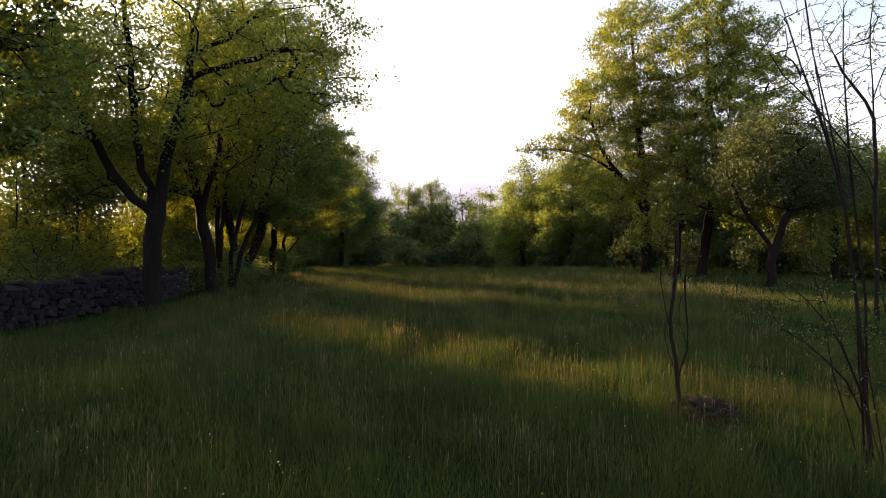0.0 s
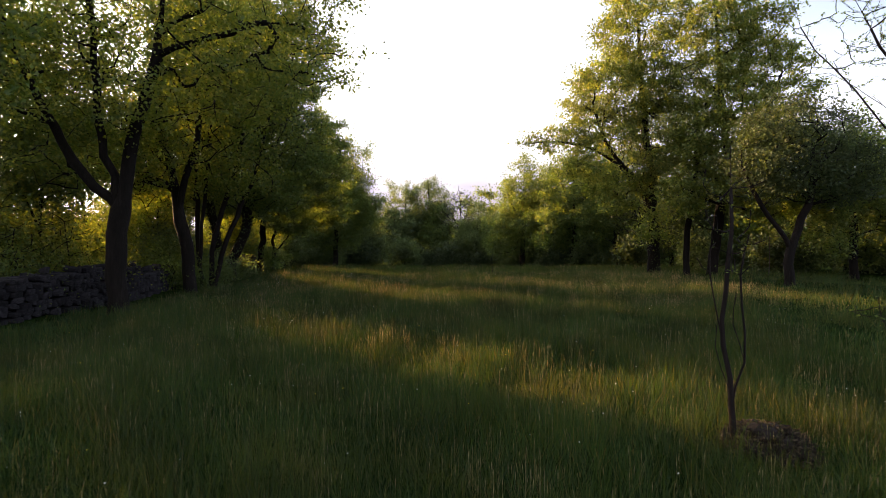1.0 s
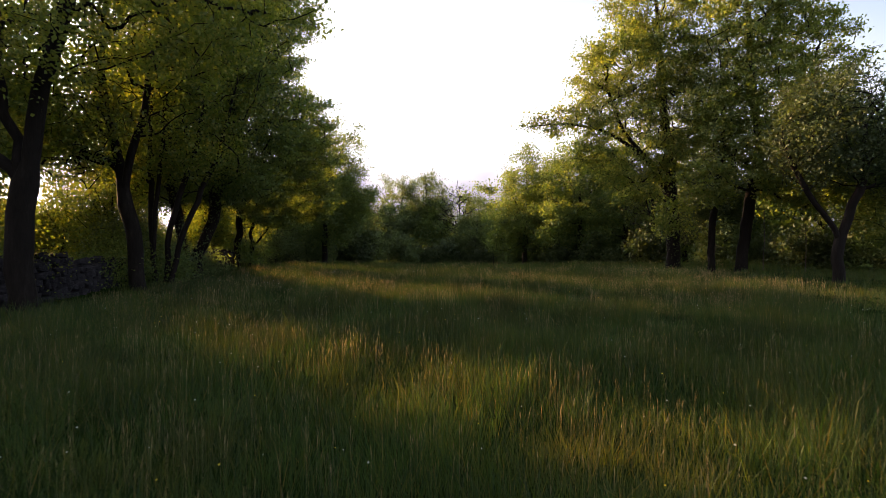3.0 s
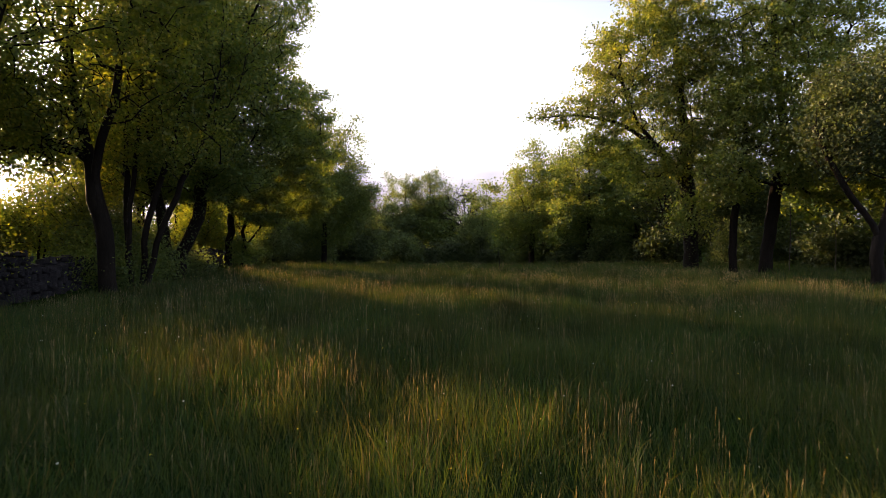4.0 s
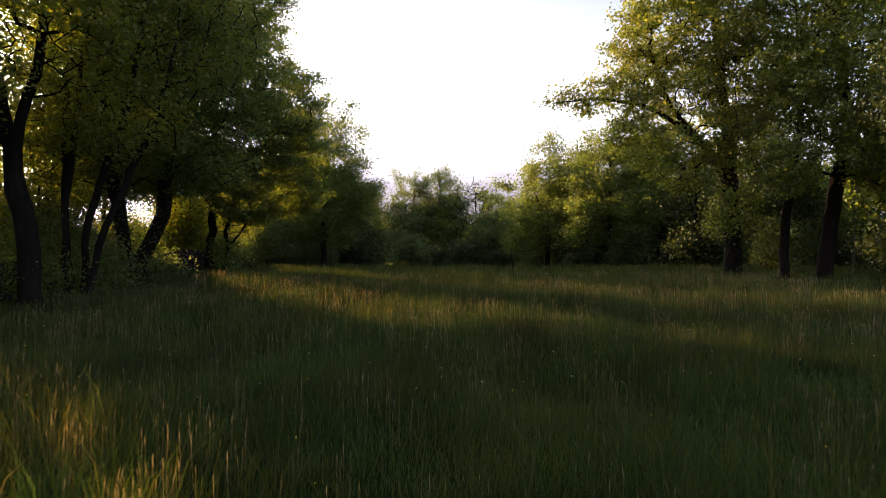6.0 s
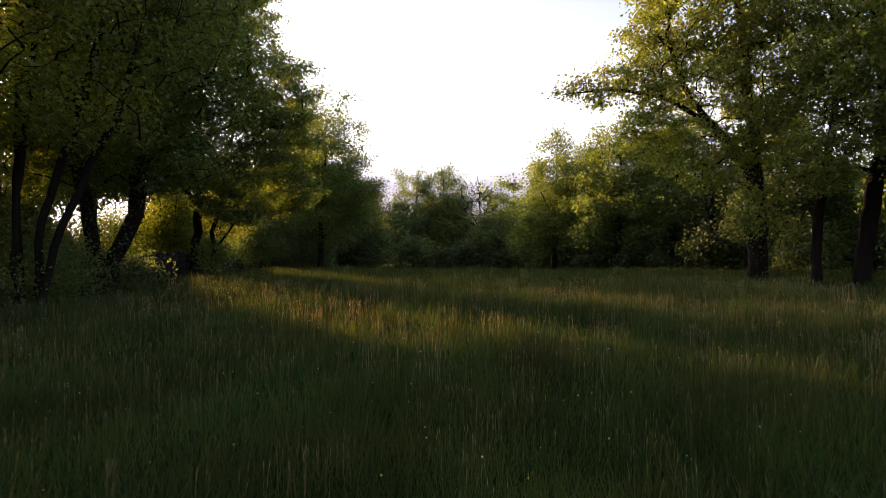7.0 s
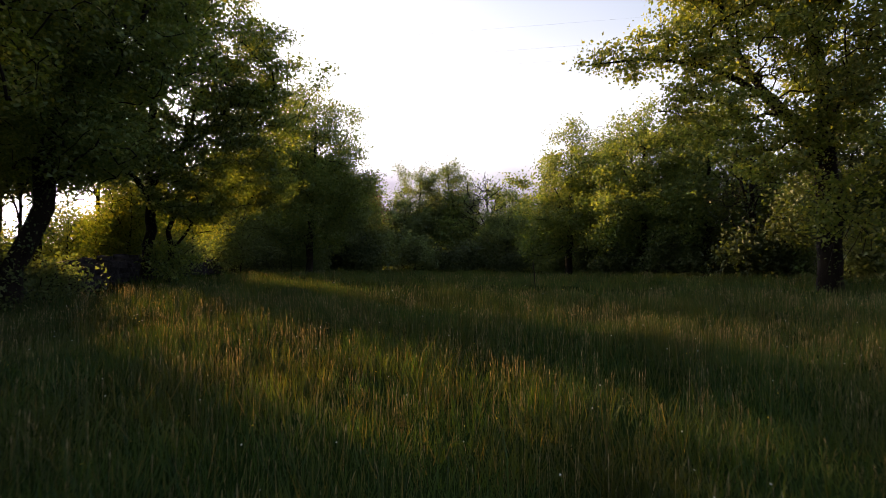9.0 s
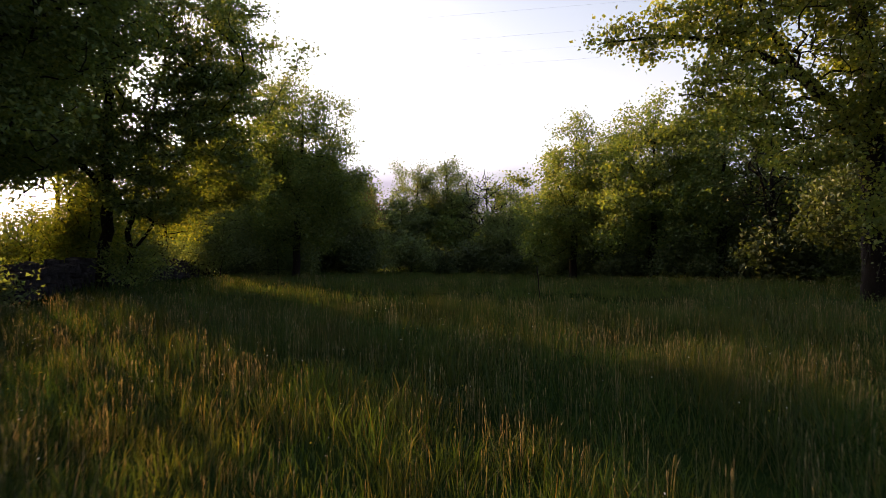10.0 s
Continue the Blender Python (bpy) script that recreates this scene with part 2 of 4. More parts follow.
class Skeleton:
    """Nodes of a branching plant, each with its parent."""

    def __init__(self, rng):
        self.pos, self.parent, self.rng = [], [], rng

    def add(self, p, parent):
        self.pos.append(np.array(p, float))
        self.parent.append(parent)
        return len(self.pos) - 1

    def stem(self, points, start=None, step=0.45, wobble=0.025):
        """A stem through the points; it starts at the node nearest to the first point when start is 'near'."""
        pts = [np.array(p, float) for p in points]
        if start == "near":
            last = int(np.argmin(np.linalg.norm(np.array(self.pos) - pts[0], axis=1)))
        else:
            last = self.add(pts[0], -1)
        prev = self.pos[last]
        for i in range(1, len(pts)):
            n = max(2, int(np.linalg.norm(pts[i] - prev) / step))
            a = self.pos[last]
            grand = self.pos[self.parent[last]] if self.parent[last] >= 0 else a
            way = unit(a - grand) if np.linalg.norm(a - grand) > 1e-6 else unit(pts[i] - a)
            ctrl = 0.5 * (a + pts[i]) * 0.6 + (a + way * np.linalg.norm(pts[i] - a) * 0.5) * 0.4
            for q in bezier(a, ctrl, pts[i], n):
                last = self.add(q + self.rng.normal(0, wobble, 3) * (1, 1, 0.3), last)
            prev = pts[i]
        return last

    def reach(self, tips, step=0.45, crook=0.12):
        """Branches out to each tip from the best placed node, nearest tips first."""
        stem_pos = np.array(self.pos)
        order = np.argsort([np.linalg.norm(stem_pos - t, axis=1).min() for t in tips])
        ends = []
        for k in order:
            t = tips[k]
            P = np.array(self.pos)
            d = t - P
            dist = np.linalg.norm(d, axis=1)
            cost = dist + 0.8 * np.maximum(0, -d[:, 2] + 0.1 * dist)
            cost = np.where(P[:, 2] < min(self.low, t[2] + 1), cost + 20, cost)
            b = int(np.argmin(cost))
            n = max(2, int(dist[b] / step))
            side = self.rng.normal(0, crook * dist[b], 3)
            ctrl = self.pos[b] + d[b] * 0.5 + side + np.array((0, 0, -0.12 * dist[b] if step < 0.2 else 0.08 * dist[b]))
            last = b
            for q in bezier(self.pos[b], ctrl, t, n):
                last = self.add(q + self.rng.normal(0, 0.02 if step > 0.2 else 0.006, 3), last)
            ends.append(last)
        return ends

    def tubes(self, base, tip, flare=1.25):
        """Tapered tubes along all branches: corners and quads, and each node's radius."""
        n = len(self.pos)
        P = np.array(self.pos)
        kids = [[] for _ in range(n)]
        for i, p in enumerate(self.parent):
            if p >= 0:
                kids[p].append(i)
        load = np.ones(n)
        for i in range(n - 1, -1, -1):
            if kids[i]:
                load[i] = sum(load[j] for j in kids[i])
        roots = [i for i, p in enumerate(self.parent) if p < 0]
        power = math.log(base / tip) / math.log(max(load[r] for r in roots) + 1)
        rad = tip * load ** power
        V, F, count = [], [], 0
        todo = [(r, None) for r in roots]
        while todo:
            i, frm = todo.pop()
            chain, cur = ([frm] if frm is not None else []), i
            while True:
                chain.append(cur)
                if not kids[cur]:
                    break
                ks = sorted(kids[cur], key=lambda j: -load[j])
                todo += [(j, cur) for j in ks[1:]]
                cur = ks[0]
            pts, rr = P[chain], rad[chain].copy()
            if frm is not None:
                rr[0] = rr[1]
            else:
                h = pts[:, 2] - pts[0, 2]
                rr = rr * (1 + (flare - 1) * np.exp(-h / 0.35))
            if len(pts) < 2:
                continue
            sides = 14 if rr.max() > 0.12 else 6 if rr.max() > 0.035 else 4 if rr.max() > 0.015 else 3
            tan = unit(np.gradient(pts, axis=0))
            u = np.empty_like(tan)
            side = np.array((1.0, 0.2, 0.1))
            for j in range(len(tan)):
                side = unit(side - tan[j] * np.dot(side, tan[j]))
                u[j] = side
            w = np.cross(tan, u)
            a = np.arange(sides) * 2 * np.pi / sides
            ring = pts[:, None] + rr[:, None, None] * (np.cos(a)[None, :, None] * u[:, None] + np.sin(a)[None, :, None] * w[:, None])
            if sides == 14 and rr.max() > 0.17:
                lumps = np.array([[noise.noise(Vector((math.cos(b) * 1.3, math.sin(b) * 1.3, q[2] * 0.7))) + 0.6 * noise.noise(Vector((math.cos(b) * 4, math.sin(b) * 4, q[2] * 0.35))) for b in a] for q in pts])
                ring = pts[:, None] + (ring - pts[:, None]) * (1 + 0.2 * np.clip((rr - 0.1) / 0.1, 0, 1)[:, None, None] * lumps[:, :, None])
            m = len(pts)
            q = np.arange(m - 1)[:, None] * sides
            k = np.arange(sides)[None]
            k2 = (k + 1) % sides
            F.append(count + np.stack([q + k, q + k2, q + sides + k2, q + sides + k], -1).reshape(-1, 4))
            V.append(ring.reshape(-1, 3))
            count += m * sides
        return np.concatenate(V), np.concatenate(F), rad


def leaves(centres, spread, total, size, rng, flat=0.5, up=0.7, droop=0.25, small=False):
    """Kite-shaped (or, for small leaves, three-cornered) leaves in sprays round the centres."""
    i = rng.integers(0, len(centres), total)
    p = centres[i] + rng.normal(0, 1, (total, 3)) * (np.asarray(spread)[:, None] if np.ndim(spread) else spread) * (1, 1, flat)
    nrm = unit(rng.normal(0, 1, (total, 3)) + (0, 0, up))
    t = unit(np.cross(nrm, rng.normal(0, 1, (total, 3))))
    t = unit(t - (0, 0, droop))
    b = np.cross(nrm, t)
    l = size * rng.uniform(0.6, 1.35, (total, 1))
    w = l * rng.uniform(0.3, 0.45, (total, 1))
    if small:
        return np.stack([p - b * w, p + b * w, p + t * l], 1).reshape(-1, 3), np.arange(total * 3).reshape(-1, 3)
    v = np.stack([p, p + t * l * 0.45 + b * w + nrm * l * 0.1, p + t * l, p + t * l * 0.45 - b * w + nrm * l * 0.1], 1).reshape(-1, 3)
    return v, np.arange(total * 4).reshape(-1, 4)


def blob_points(blobs, n, rng, gap):
    """Points spread through ellipsoids, more near their skins, no two closer than gap; the skins are lumpy."""
    vol = np.array([r[0] * r[1] * r[2] for _, r in blobs]) ** 0.7
    out = np.empty((0, 3))
    tries = 0
    while len(out) < n and tries < n * 12:
        tries += 1
        c, r = blobs[rng.choice(len(blobs), p=vol / vol.sum())]
        d = unit(rng.normal(0, 1, 3))
        lump = 0.82 + 0.3 * noise.noise(Vector(d * 2.3) + Vector(c))
        q = np.array(c) + d * np.array(r) * lump * rng.uniform(0.12, 1) ** 0.42
        if len(out) == 0 or np.linalg.norm(out - q, axis=1).min() > gap:
            out = np.vstack([out, q])
    return out


def make_tree(name, base, stems, blobs, seed, radius, leaf_mat, tips=200, leaf_count=40000, leaf_size=0.12, spread=0.22, gap=0.6,
              low=1.5, label="", category="tree", group="", bare=0.08, bark=None, tip_radius=0.011, sunk=0.15, up=0.7, wobble=0.025, step=0.45, crook=0.12, small=False, flat=0.5, ivy=0):
    """A tree: empty at its foot, the branching trunk and the crown as parts. stems and blobs are given in the world."""
    rng = np.random.default_rng(seed)
    foot = np.array((base[0], base[1], float(ground_z(base[0], base[1]))))
    sk = Skeleton(rng)
    sk.low = foot[2] + low
    for s in stems:
        pts = [np.array(p, float) for p in s]
        if not sk.pos or s[0][2] is None or s[0][2] <= foot[2] + 0.3:
            pts[0] = np.array((s[0][0], s[0][1], foot[2] - sunk))
            sk.stem(pts, wobble=wobble)
        else:
            sk.stem(pts, "near", wobble=wobble)
    stem_n = len(sk.pos)
    ends = []
    if tips:
        ends = sk.reach(blob_points(blobs, tips, rng, gap), step, crook)
    V, F, rad = sk.tubes(radius, tip_radius)
    root = tagged(new(name), label, category, group)
    root.location = foot
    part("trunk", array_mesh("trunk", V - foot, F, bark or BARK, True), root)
    if leaf_count:
        thin = sorted({j for e in ends for j in (e, e, sk.parent[e], sk.parent[sk.parent[e]])})
        thin = np.array([j for j in thin if j >= stem_n])
        # some twigs stay bare, so that gaps open in the crown
        keep = np.array([noise.noise(Vector(sk.pos[i]) * 0.55 + Vector((seed, 0, 0))) for i in thin]) > -0.42 + bare
        c = np.array(sk.pos)[thin[keep]]
        v, f = leaves(c, spread, leaf_count, leaf_size, rng, flat=flat, up=up, small=small)
        part("crown", array_mesh("crown", v - foot, f, leaf_mat), root)
    if ivy:
        # climbing leaves round the lower stems
        c = np.array([p for p in sk.pos[:stem_n] if p[2] < foot[2] + 5.5])
        v, f = leaves(c, radius * 0.75, ivy, 0.075, rng, flat=1.2, up=0.2, droop=0.5)
        part("ivy", array_mesh("ivy", v - foot, f, BRONZE), root, "dark climbing ivy leaves")
    return root


ROW = "trees along the stone wall"
EAST = "tall trees at the meadow edge"
make_tree("tree", (-8.4, 16.0), [
    [(-8.4, 16.0, -0.7), (-8.45, 16.0, 1.0), (-8.4, 16.0, 2.2), (-8.2, 16.0, 3.1), (-7.75, 16.0, 4.7), (-7.4, 16.1, 6.8), (-7.0, 16.2, 9.8)],
    [(-8.4, 16.0, 1.9), (-8.95, 15.85, 2.8), (-9.75, 15.8, 3.9), (-10.4, 15.7, 5.2), (-11.1, 15.5, 7.0), (-11.6, 15.5, 9.0)],
    [(-8.4, 16.0, 2.3), (-8.8, 16.1, 3.6), (-9.15, 16.3, 5.2), (-9.5, 16.5, 7.6), (-9.8, 16.7, 10.4)],
    [(-7.4, 16.1, 6.7), (-6.3, 16.1, 7.5), (-5.3, 16.2, 8.5), (-4.0, 16.3, 9.4)],
    [(-7.5, 16.1, 6.1), (-6.4, 16.0, 6.6), (-5.0, 15.9, 7.0), (-3.8, 16.0, 7.1)],
    [(-9.9, 15.8, 4.2), (-10.9, 14.8, 4.6), (-11.8, 14.1, 4.7)]],
    [((-8.2, 16.1, 9.0), (4.8, 4.4, 4.2)), ((-4.6, 16.1, 7.8), (2.9, 2.2, 1.9)), ((-3.1, 16.2, 6.2), (1.7, 1.5, 1.1)), ((-11.8, 15.3, 6.6), (2.8, 2.6, 2.6)), ((-10.9, 14.7, 4.5), (2.2, 1.6, 1.2)), ((-5.4, 16.5, 5.6), (2.2, 2.4, 1.1)), ((-7.0, 17.9, 6.2), (2.6, 2.0, 2.0)), ((-10.8, 17.4, 3.7), (2.0, 1.6, 1.1)), ((-11.0, 17.9, 6.8), (2.5, 2.0, 2.6)), ((-7.8, 15.4, 4.8), (2.2, 1.6, 1.1))],
    11, 0.25, MAPLE, tips=980, leaf_count=52000, leaf_size=0.095, gap=0.35, low=3.0, group=ROW, wobble=0.045, crook=0.16, tip_radius=0.008,
    label="broad maple with a dark forked trunk and spreading limbs")
make_tree("tree", (-11.8, 9.8), [
    [(-11.8, 9.8, -0.7), (-11.7, 9.8, 2.0), (-11.4, 9.9, 5.0), (-11.2, 10, 9.0)],
    [(-11.7, 9.8, 2.4), (-10.4, 10.4, 4.2), (-9.0, 10.8, 5.6)]],
    [((-11.4, 9.8, 6.4), (3.2, 3.2, 3.6)), ((-9.3, 11.2, 4.8), (2.3, 1.8, 2.0)), ((-9.6, 11.6, 7.4), (2.5, 2.2, 2.4))],
    12, 0.26, GREEN, tips=560, leaf_count=36000, gap=0.38, low=2.0, group=ROW,
    label="dense leafy tree beside the stone wall")
# added tree, out of view: its crown blocks sky light over the near left grass
make_tree("tree", (-11.6, 3.6), [
    [(-11.6, 3.6, -0.7), (-11.5, 3.6, 2.0), (-11.2, 3.7, 5.0), (-11.0, 3.8, 9.0)],
    [(-11.5, 3.6, 2.4), (-10.2, 3.8, 4.2), (-8.8, 3.9, 5.6)]],
    [((-11.2, 3.6, 7.0), (4.0, 3.8, 4.0)), ((-8.8, 4.0, 5.6), (2.6, 2.4, 2.2)), ((-11.6, 2.4, 4.2), (2.4, 3.4, 1.8))],
    18, 0.26, GREEN, tips=360, leaf_count=30000, small=True, leaf_size=0.16, gap=0.42, low=2.0, group=ROW, flat=0.8,
    label="dense leafy tree beside the stone wall")
make_tree("tree", (-8.95, 21.4), [
    [(-8.95, 21.4, -0.6), (-9.10, 21.4, 0.8), (-9.50, 21.4, 2.6), (-10.00, 21.5, 5.0), (-10.05, 21.6, 9.0)],
    [(-9.40, 21.4, 2.2), (-8.85, 21.2, 4.2), (-8.25, 21.2, 7.0)],
    [(-9.55, 21.4, 3.0), (-10.55, 21.0, 3.8), (-11.45, 20.7, 4.2)]],
    [((-9.35, 21.6, 8.0), (3.4, 3.2, 4.0)), ((-11.25, 21.8, 5.2), (2.2, 2.0, 2.2)), ((-10.05, 20.2, 4.2), (2.2, 1.1, 1.0)), ((-8.25, 20.8, 5.6), (2.2, 1.8, 1.8)), ((-10.95, 20.3, 3.6), (2.0, 1.4, 1.2)), ((-11.15, 22.2, 3.6), (1.8, 1.4, 1.2))],
    13, 0.22, YELLOW_GREEN, tips=600, leaf_count=27000, leaf_size=0.1, gap=0.34, low=1.6, group=ROW, wobble=0.04, crook=0.15,
    label="leaning dark-trunked tree in backlit yellow leaf")
make_tree("tree", (-8.95, 22.9), [
    [(-9.2, 22.8, -0.6), (-9.15, 22.8, 1.5), (-9.05, 22.9, 4.0), (-8.8, 23.1, 8.0)],
    [(-9.0, 23.1, -0.6), (-8.85, 23.1, 1.0), (-8.55, 23.2, 2.6), (-8.0, 23.4, 4.6), (-7.6, 23.6, 7.4)],
    [(-8.75, 22.9, -0.6), (-8.5, 23.0, 0.9), (-8.0, 23.2, 2.4), (-7.3, 23.5, 4.2), (-6.9, 23.8, 7.0)],
    [(-9.35, 23.1, -0.6), (-9.5, 23.2, 1.6), (-9.6, 23.4, 4.4), (-9.6, 23.5, 7.6)]],
    [((-8.6, 23.2, 8.4), (2.9, 2.6, 3.6)), ((-7.2, 23.6, 6.4), (2.4, 2.4, 2.6)), ((-7.4, 22.8, 4.0), (1.8, 1.6, 1.2)), ((-9.2, 22.4, 4.0), (1.6, 1.1, 1.1)), ((-9.2, 24.4, 3.6), (1.8, 1.1, 1.2)), ((-11.0, 24.0, 3.7), (1.8, 1.3, 1.3))],
    17, 0.095, YELLOW_GREEN, tips=620, leaf_count=26000, leaf_size=0.1, gap=0.34, low=1.5, group=ROW, tip_radius=0.008, wobble=0.04, crook=0.15,
    label="clump of slender dark stems sharing one leafy crown")
make_tree("tree", (-9.6, 26.6), [
    [(-9.6, 26.6, -0.5), (-9.25, 26.6, 0.9), (-8.8, 26.65, 2.4), (-8.35, 26.75, 4.4), (-8.0, 26.9, 10.0)],
    [(-9.75, 26.6, -0.5), (-9.98, 26.55, 0.8), (-10.3, 26.5, 2.6), (-10.65, 26.4, 5.0), (-10.9, 26.4, 8.6)],
    [(-8.35, 26.75, 4.2), (-7.5, 26.6, 5.2), (-6.4, 26.5, 6.0)]],
    [((-8.8, 26.8, 9.4), (4.6, 4.2, 4.8)), ((-6.9, 26.6, 6.0), (2.6, 2.4, 2.6)), ((-10.8, 26.0, 5.2), (2.8, 2.4, 2.4)), ((-9.0, 26.2, 4.6), (3.2, 2.4, 1.6)), ((-11.8, 27.4, 8.0), (2.6, 2.2, 3.0)), ((-11.6, 28.2, 3.8), (2.1, 1.5, 1.4)), ((-11.6, 26.0, 3.6), (1.8, 1.3, 1.2)), ((-8.6, 27.6, 3.4), (1.8, 1.2, 1.0)), ((-7.4, 26.2, 3.6), (1.8, 1.5, 1.2))],
    14, 0.22, GREEN, tips=1150, leaf_count=104000, small=True, leaf_size=0.095, gap=0.36, low=1.8, group=ROW, wobble=0.045, crook=0.15, ivy=5000,
    label="thick-trunked tree forking low into a dense dark crown")
make_tree("tree", (-10.25, 33.1), [
    [(-10.25, 33.1, -0.4), (-10.2, 33.1, 3.0), (-10.1, 33.1, 8.0), (-9.9, 33.2, 15.0)],
    [(-9.75, 33.4, -0.4), (-9.6, 33.4, 2.0), (-9.2, 33.4, 4.5), (-8.4, 33.6, 8.0)],
    [(-10.2, 33.1, 3.0), (-8.6, 32.9, 4.6), (-6.8, 32.8, 6.2)],
    [(-10.2, 33.1, 2.6), (-11.6, 32.9, 4.0), (-13.0, 32.8, 5.0)]],
    [((-9.8, 33.2, 7.4), (5.4, 4.6, 4.0)), ((-9.9, 33.2, 12.0), (4.0, 3.6, 4.4)), ((-7.2, 33.0, 3.4), (2.7, 2.2, 1.8)), ((-6.8, 33.0, 6.8), (2.8, 2.6, 2.4)), ((-12.8, 33.2, 6.8), (2.6, 2.4, 2.6)), ((-10.6, 33.8, 4.2), (1.8, 1.4, 1.2)), ((-7.3, 32.8, 3.6), (2.7, 2.0, 1.8)), ((-8.6, 32.4, 2.6), (1.9, 1.4, 1.2)), ((-6.6, 33.0, 5.2), (2.2, 2.0, 1.6)), ((-9.4, 32.6, 4.2), (2.4, 1.4, 1.2)), ((-12.6, 33.0, 4.0), (2.5, 1.7, 1.6)), ((-11.8, 31.3, 3.7), (1.9, 1.4, 1.3)), ((-13.4, 34.6, 3.6), (1.9, 1.5, 1.4)), ((-9.4, 33.2, 0.5), (1.0, 0.8, 0.9)), ((-11.8, 32.8, 8.8), (2.8, 2.4, 2.8))],
    15, 0.17, GREEN, tips=1350, leaf_count=172000, small=True, leaf_size=0.1, gap=0.38, low=0.6, group=ROW, wobble=0.04, crook=0.13, ivy=2500,
    label="tall two-stemmed tree with foliage down to the grass")
make_tree("tree", (-8.6, 46.5), [
    [(-8.6, 46.5, -0.6), (-8.5, 46.5, 3.0), (-8.3, 46.5, 8.8)]],
    [((-8.6, 46.5, 7.2), (3.4, 3.2, 3.6)), ((-11.0, 46.5, 6.2), (2.6, 2.6, 3.2)), ((-6.8, 46.2, 4.6), (3.0, 2.8, 2.2)), ((-9.0, 46.0, 2.6), (3.6, 2.6, 2.0))],
    16, 0.20, GREEN, tips=480, leaf_count=66000, small=True, leaf_size=0.115, spread=0.3, flat=0.8, gap=0.42, low=1.5, group=ROW,
    label="rounded green tree standing behind the wall row")
make_tree("tree", (12.0, 32.2), [
    [(12.0, 32.2, -0.3), (11.9, 32.2, 1.8), (11.8, 32.2, 4.0), (11.4, 32.3, 8.0), (11.0, 32.4, 14.5)],
    [(11.8, 32.2, 3.6), (10.6, 32.3, 5.4), (9.4, 32.5, 7.0), (8.6, 32.6, 9.4)],
    [(10.2, 32.3, 6.0), (8.4, 32.6, 6.9), (6.4, 32.9, 7.3), (4.6, 33.0, 7.1)],
    [(11.8, 32.2, 4.6), (13.0, 32.4, 7.0), (13.4, 32.6, 11.0)]],
    [((10.9, 32.4, 13.3), (2.9, 2.8, 3.8)), ((10.2, 32.4, 10.0), (4.0, 3.5, 2.9)), ((8.8, 32.5, 8.2), (2.7, 2.4, 1.7)), ((6.2, 32.9, 7.3), (1.9, 1.1, 0.8)), ((7.4, 32.8, 8.0), (1.3, 1.2, 1.0)), ((8.6, 32.0, 5.6), (2.4, 2.4, 1.4)), ((9.2, 32.0, 7.0), (2.3, 1.8, 1.3)), ((11.0, 30.5, 6.6), (2.4, 1.5, 2.2)), ((10.6, 30.7, 9.6), (2.8, 1.6, 2.4)), ((11.2, 31.6, 5.4), (2.2, 2.0, 1.4)), ((11.3, 30.7, 2.0), (1.3, 1.0, 2.0)), ((9.6, 31.4, 4.2), (2.0, 1.6, 1.3)), ((12.4, 32.2, 7.4), (2.6, 2.4, 2.6))],
    21, 0.34, MAPLE, tips=1120, leaf_count=68000, bare=0.15, gap=0.38, low=2.0, group=EAST, ivy=3500,
    label="tall yellow-green maple with one long overhanging limb")
make_tree("tree", (13.9, 29.5), [
    [(13.9, 29.5, -0.3), (14.1, 29.5, 2.0), (14.6, 29.6, 4.2), (14.4, 29.6, 8.0), (14.0, 29.6, 14.6)],
    [(12.9, 30.2, -0.3), (12.9, 30.2, 2.2), (13.2, 30.0, 5.0), (13.0, 29.9, 10.0)],
    [(14.5, 29.6, 5.0), (16.2, 29.4, 7.5), (17.2, 29.4, 10.0)]],
    [((14.0, 29.6, 11.6), (4.2, 3.8, 4.6)), ((16.4, 29.4, 9.2), (3.2, 2.8, 3.4)), ((14.2, 29.0, 6.2), (3.2, 2.4, 2.2)), ((13.0, 29.6, 7.6), (2.4, 2.2, 2.6)), ((14.0, 27.8, 7.6), (2.8, 1.6, 2.8)), ((14.0, 28.0, 4.5), (2.4, 1.2, 1.5)), ((12.2, 28.8, 4.2), (2.2, 1.2, 1.6)), ((15.8, 28.0, 4.0), (2.6, 1.4, 1.9)), ((17.6, 28.6, 5.6), (2.2, 2.0, 2.6))],
    22, 0.25, MAPLE, tips=1050, bare=0.17, leaf_count=80000, small=True, leaf_size=0.125, gap=0.38, low=2.0, group=EAST,
    label="tall dark-trunked maple in fresh yellow-green leaf")
make_tree("tree", (14.5, 24.2), [
    [(14.5, 24.2, -0.4), (14.5, 24.2, 1.2), (13.6, 24.2, 2.6), (12.9, 24.2, 3.8), (12.5, 24.3, 4.8)],
    [(14.5, 24.2, 1.2), (15.2, 24.2, 3.0), (15.4, 24.3, 6.0)]],
    [((14.6, 24.3, 5.4), (2.8, 2.6, 2.6)), ((13.0, 24.2, 4.6), (1.2, 1.2, 1.0)), ((16.8, 24.4, 4.6), (2.2, 2.0, 1.8))],
    23, 0.19, BRONZE, tips=420, leaf_count=30000, small=True, leaf_size=0.1, flat=0.7, gap=0.36, low=1.5, bare=0.14, group=EAST,
    label="low wide tree with a crooked leaning trunk")

# ---- trees of the wood behind the meadow ----
WOOD = "trees of the wood behind the meadow"


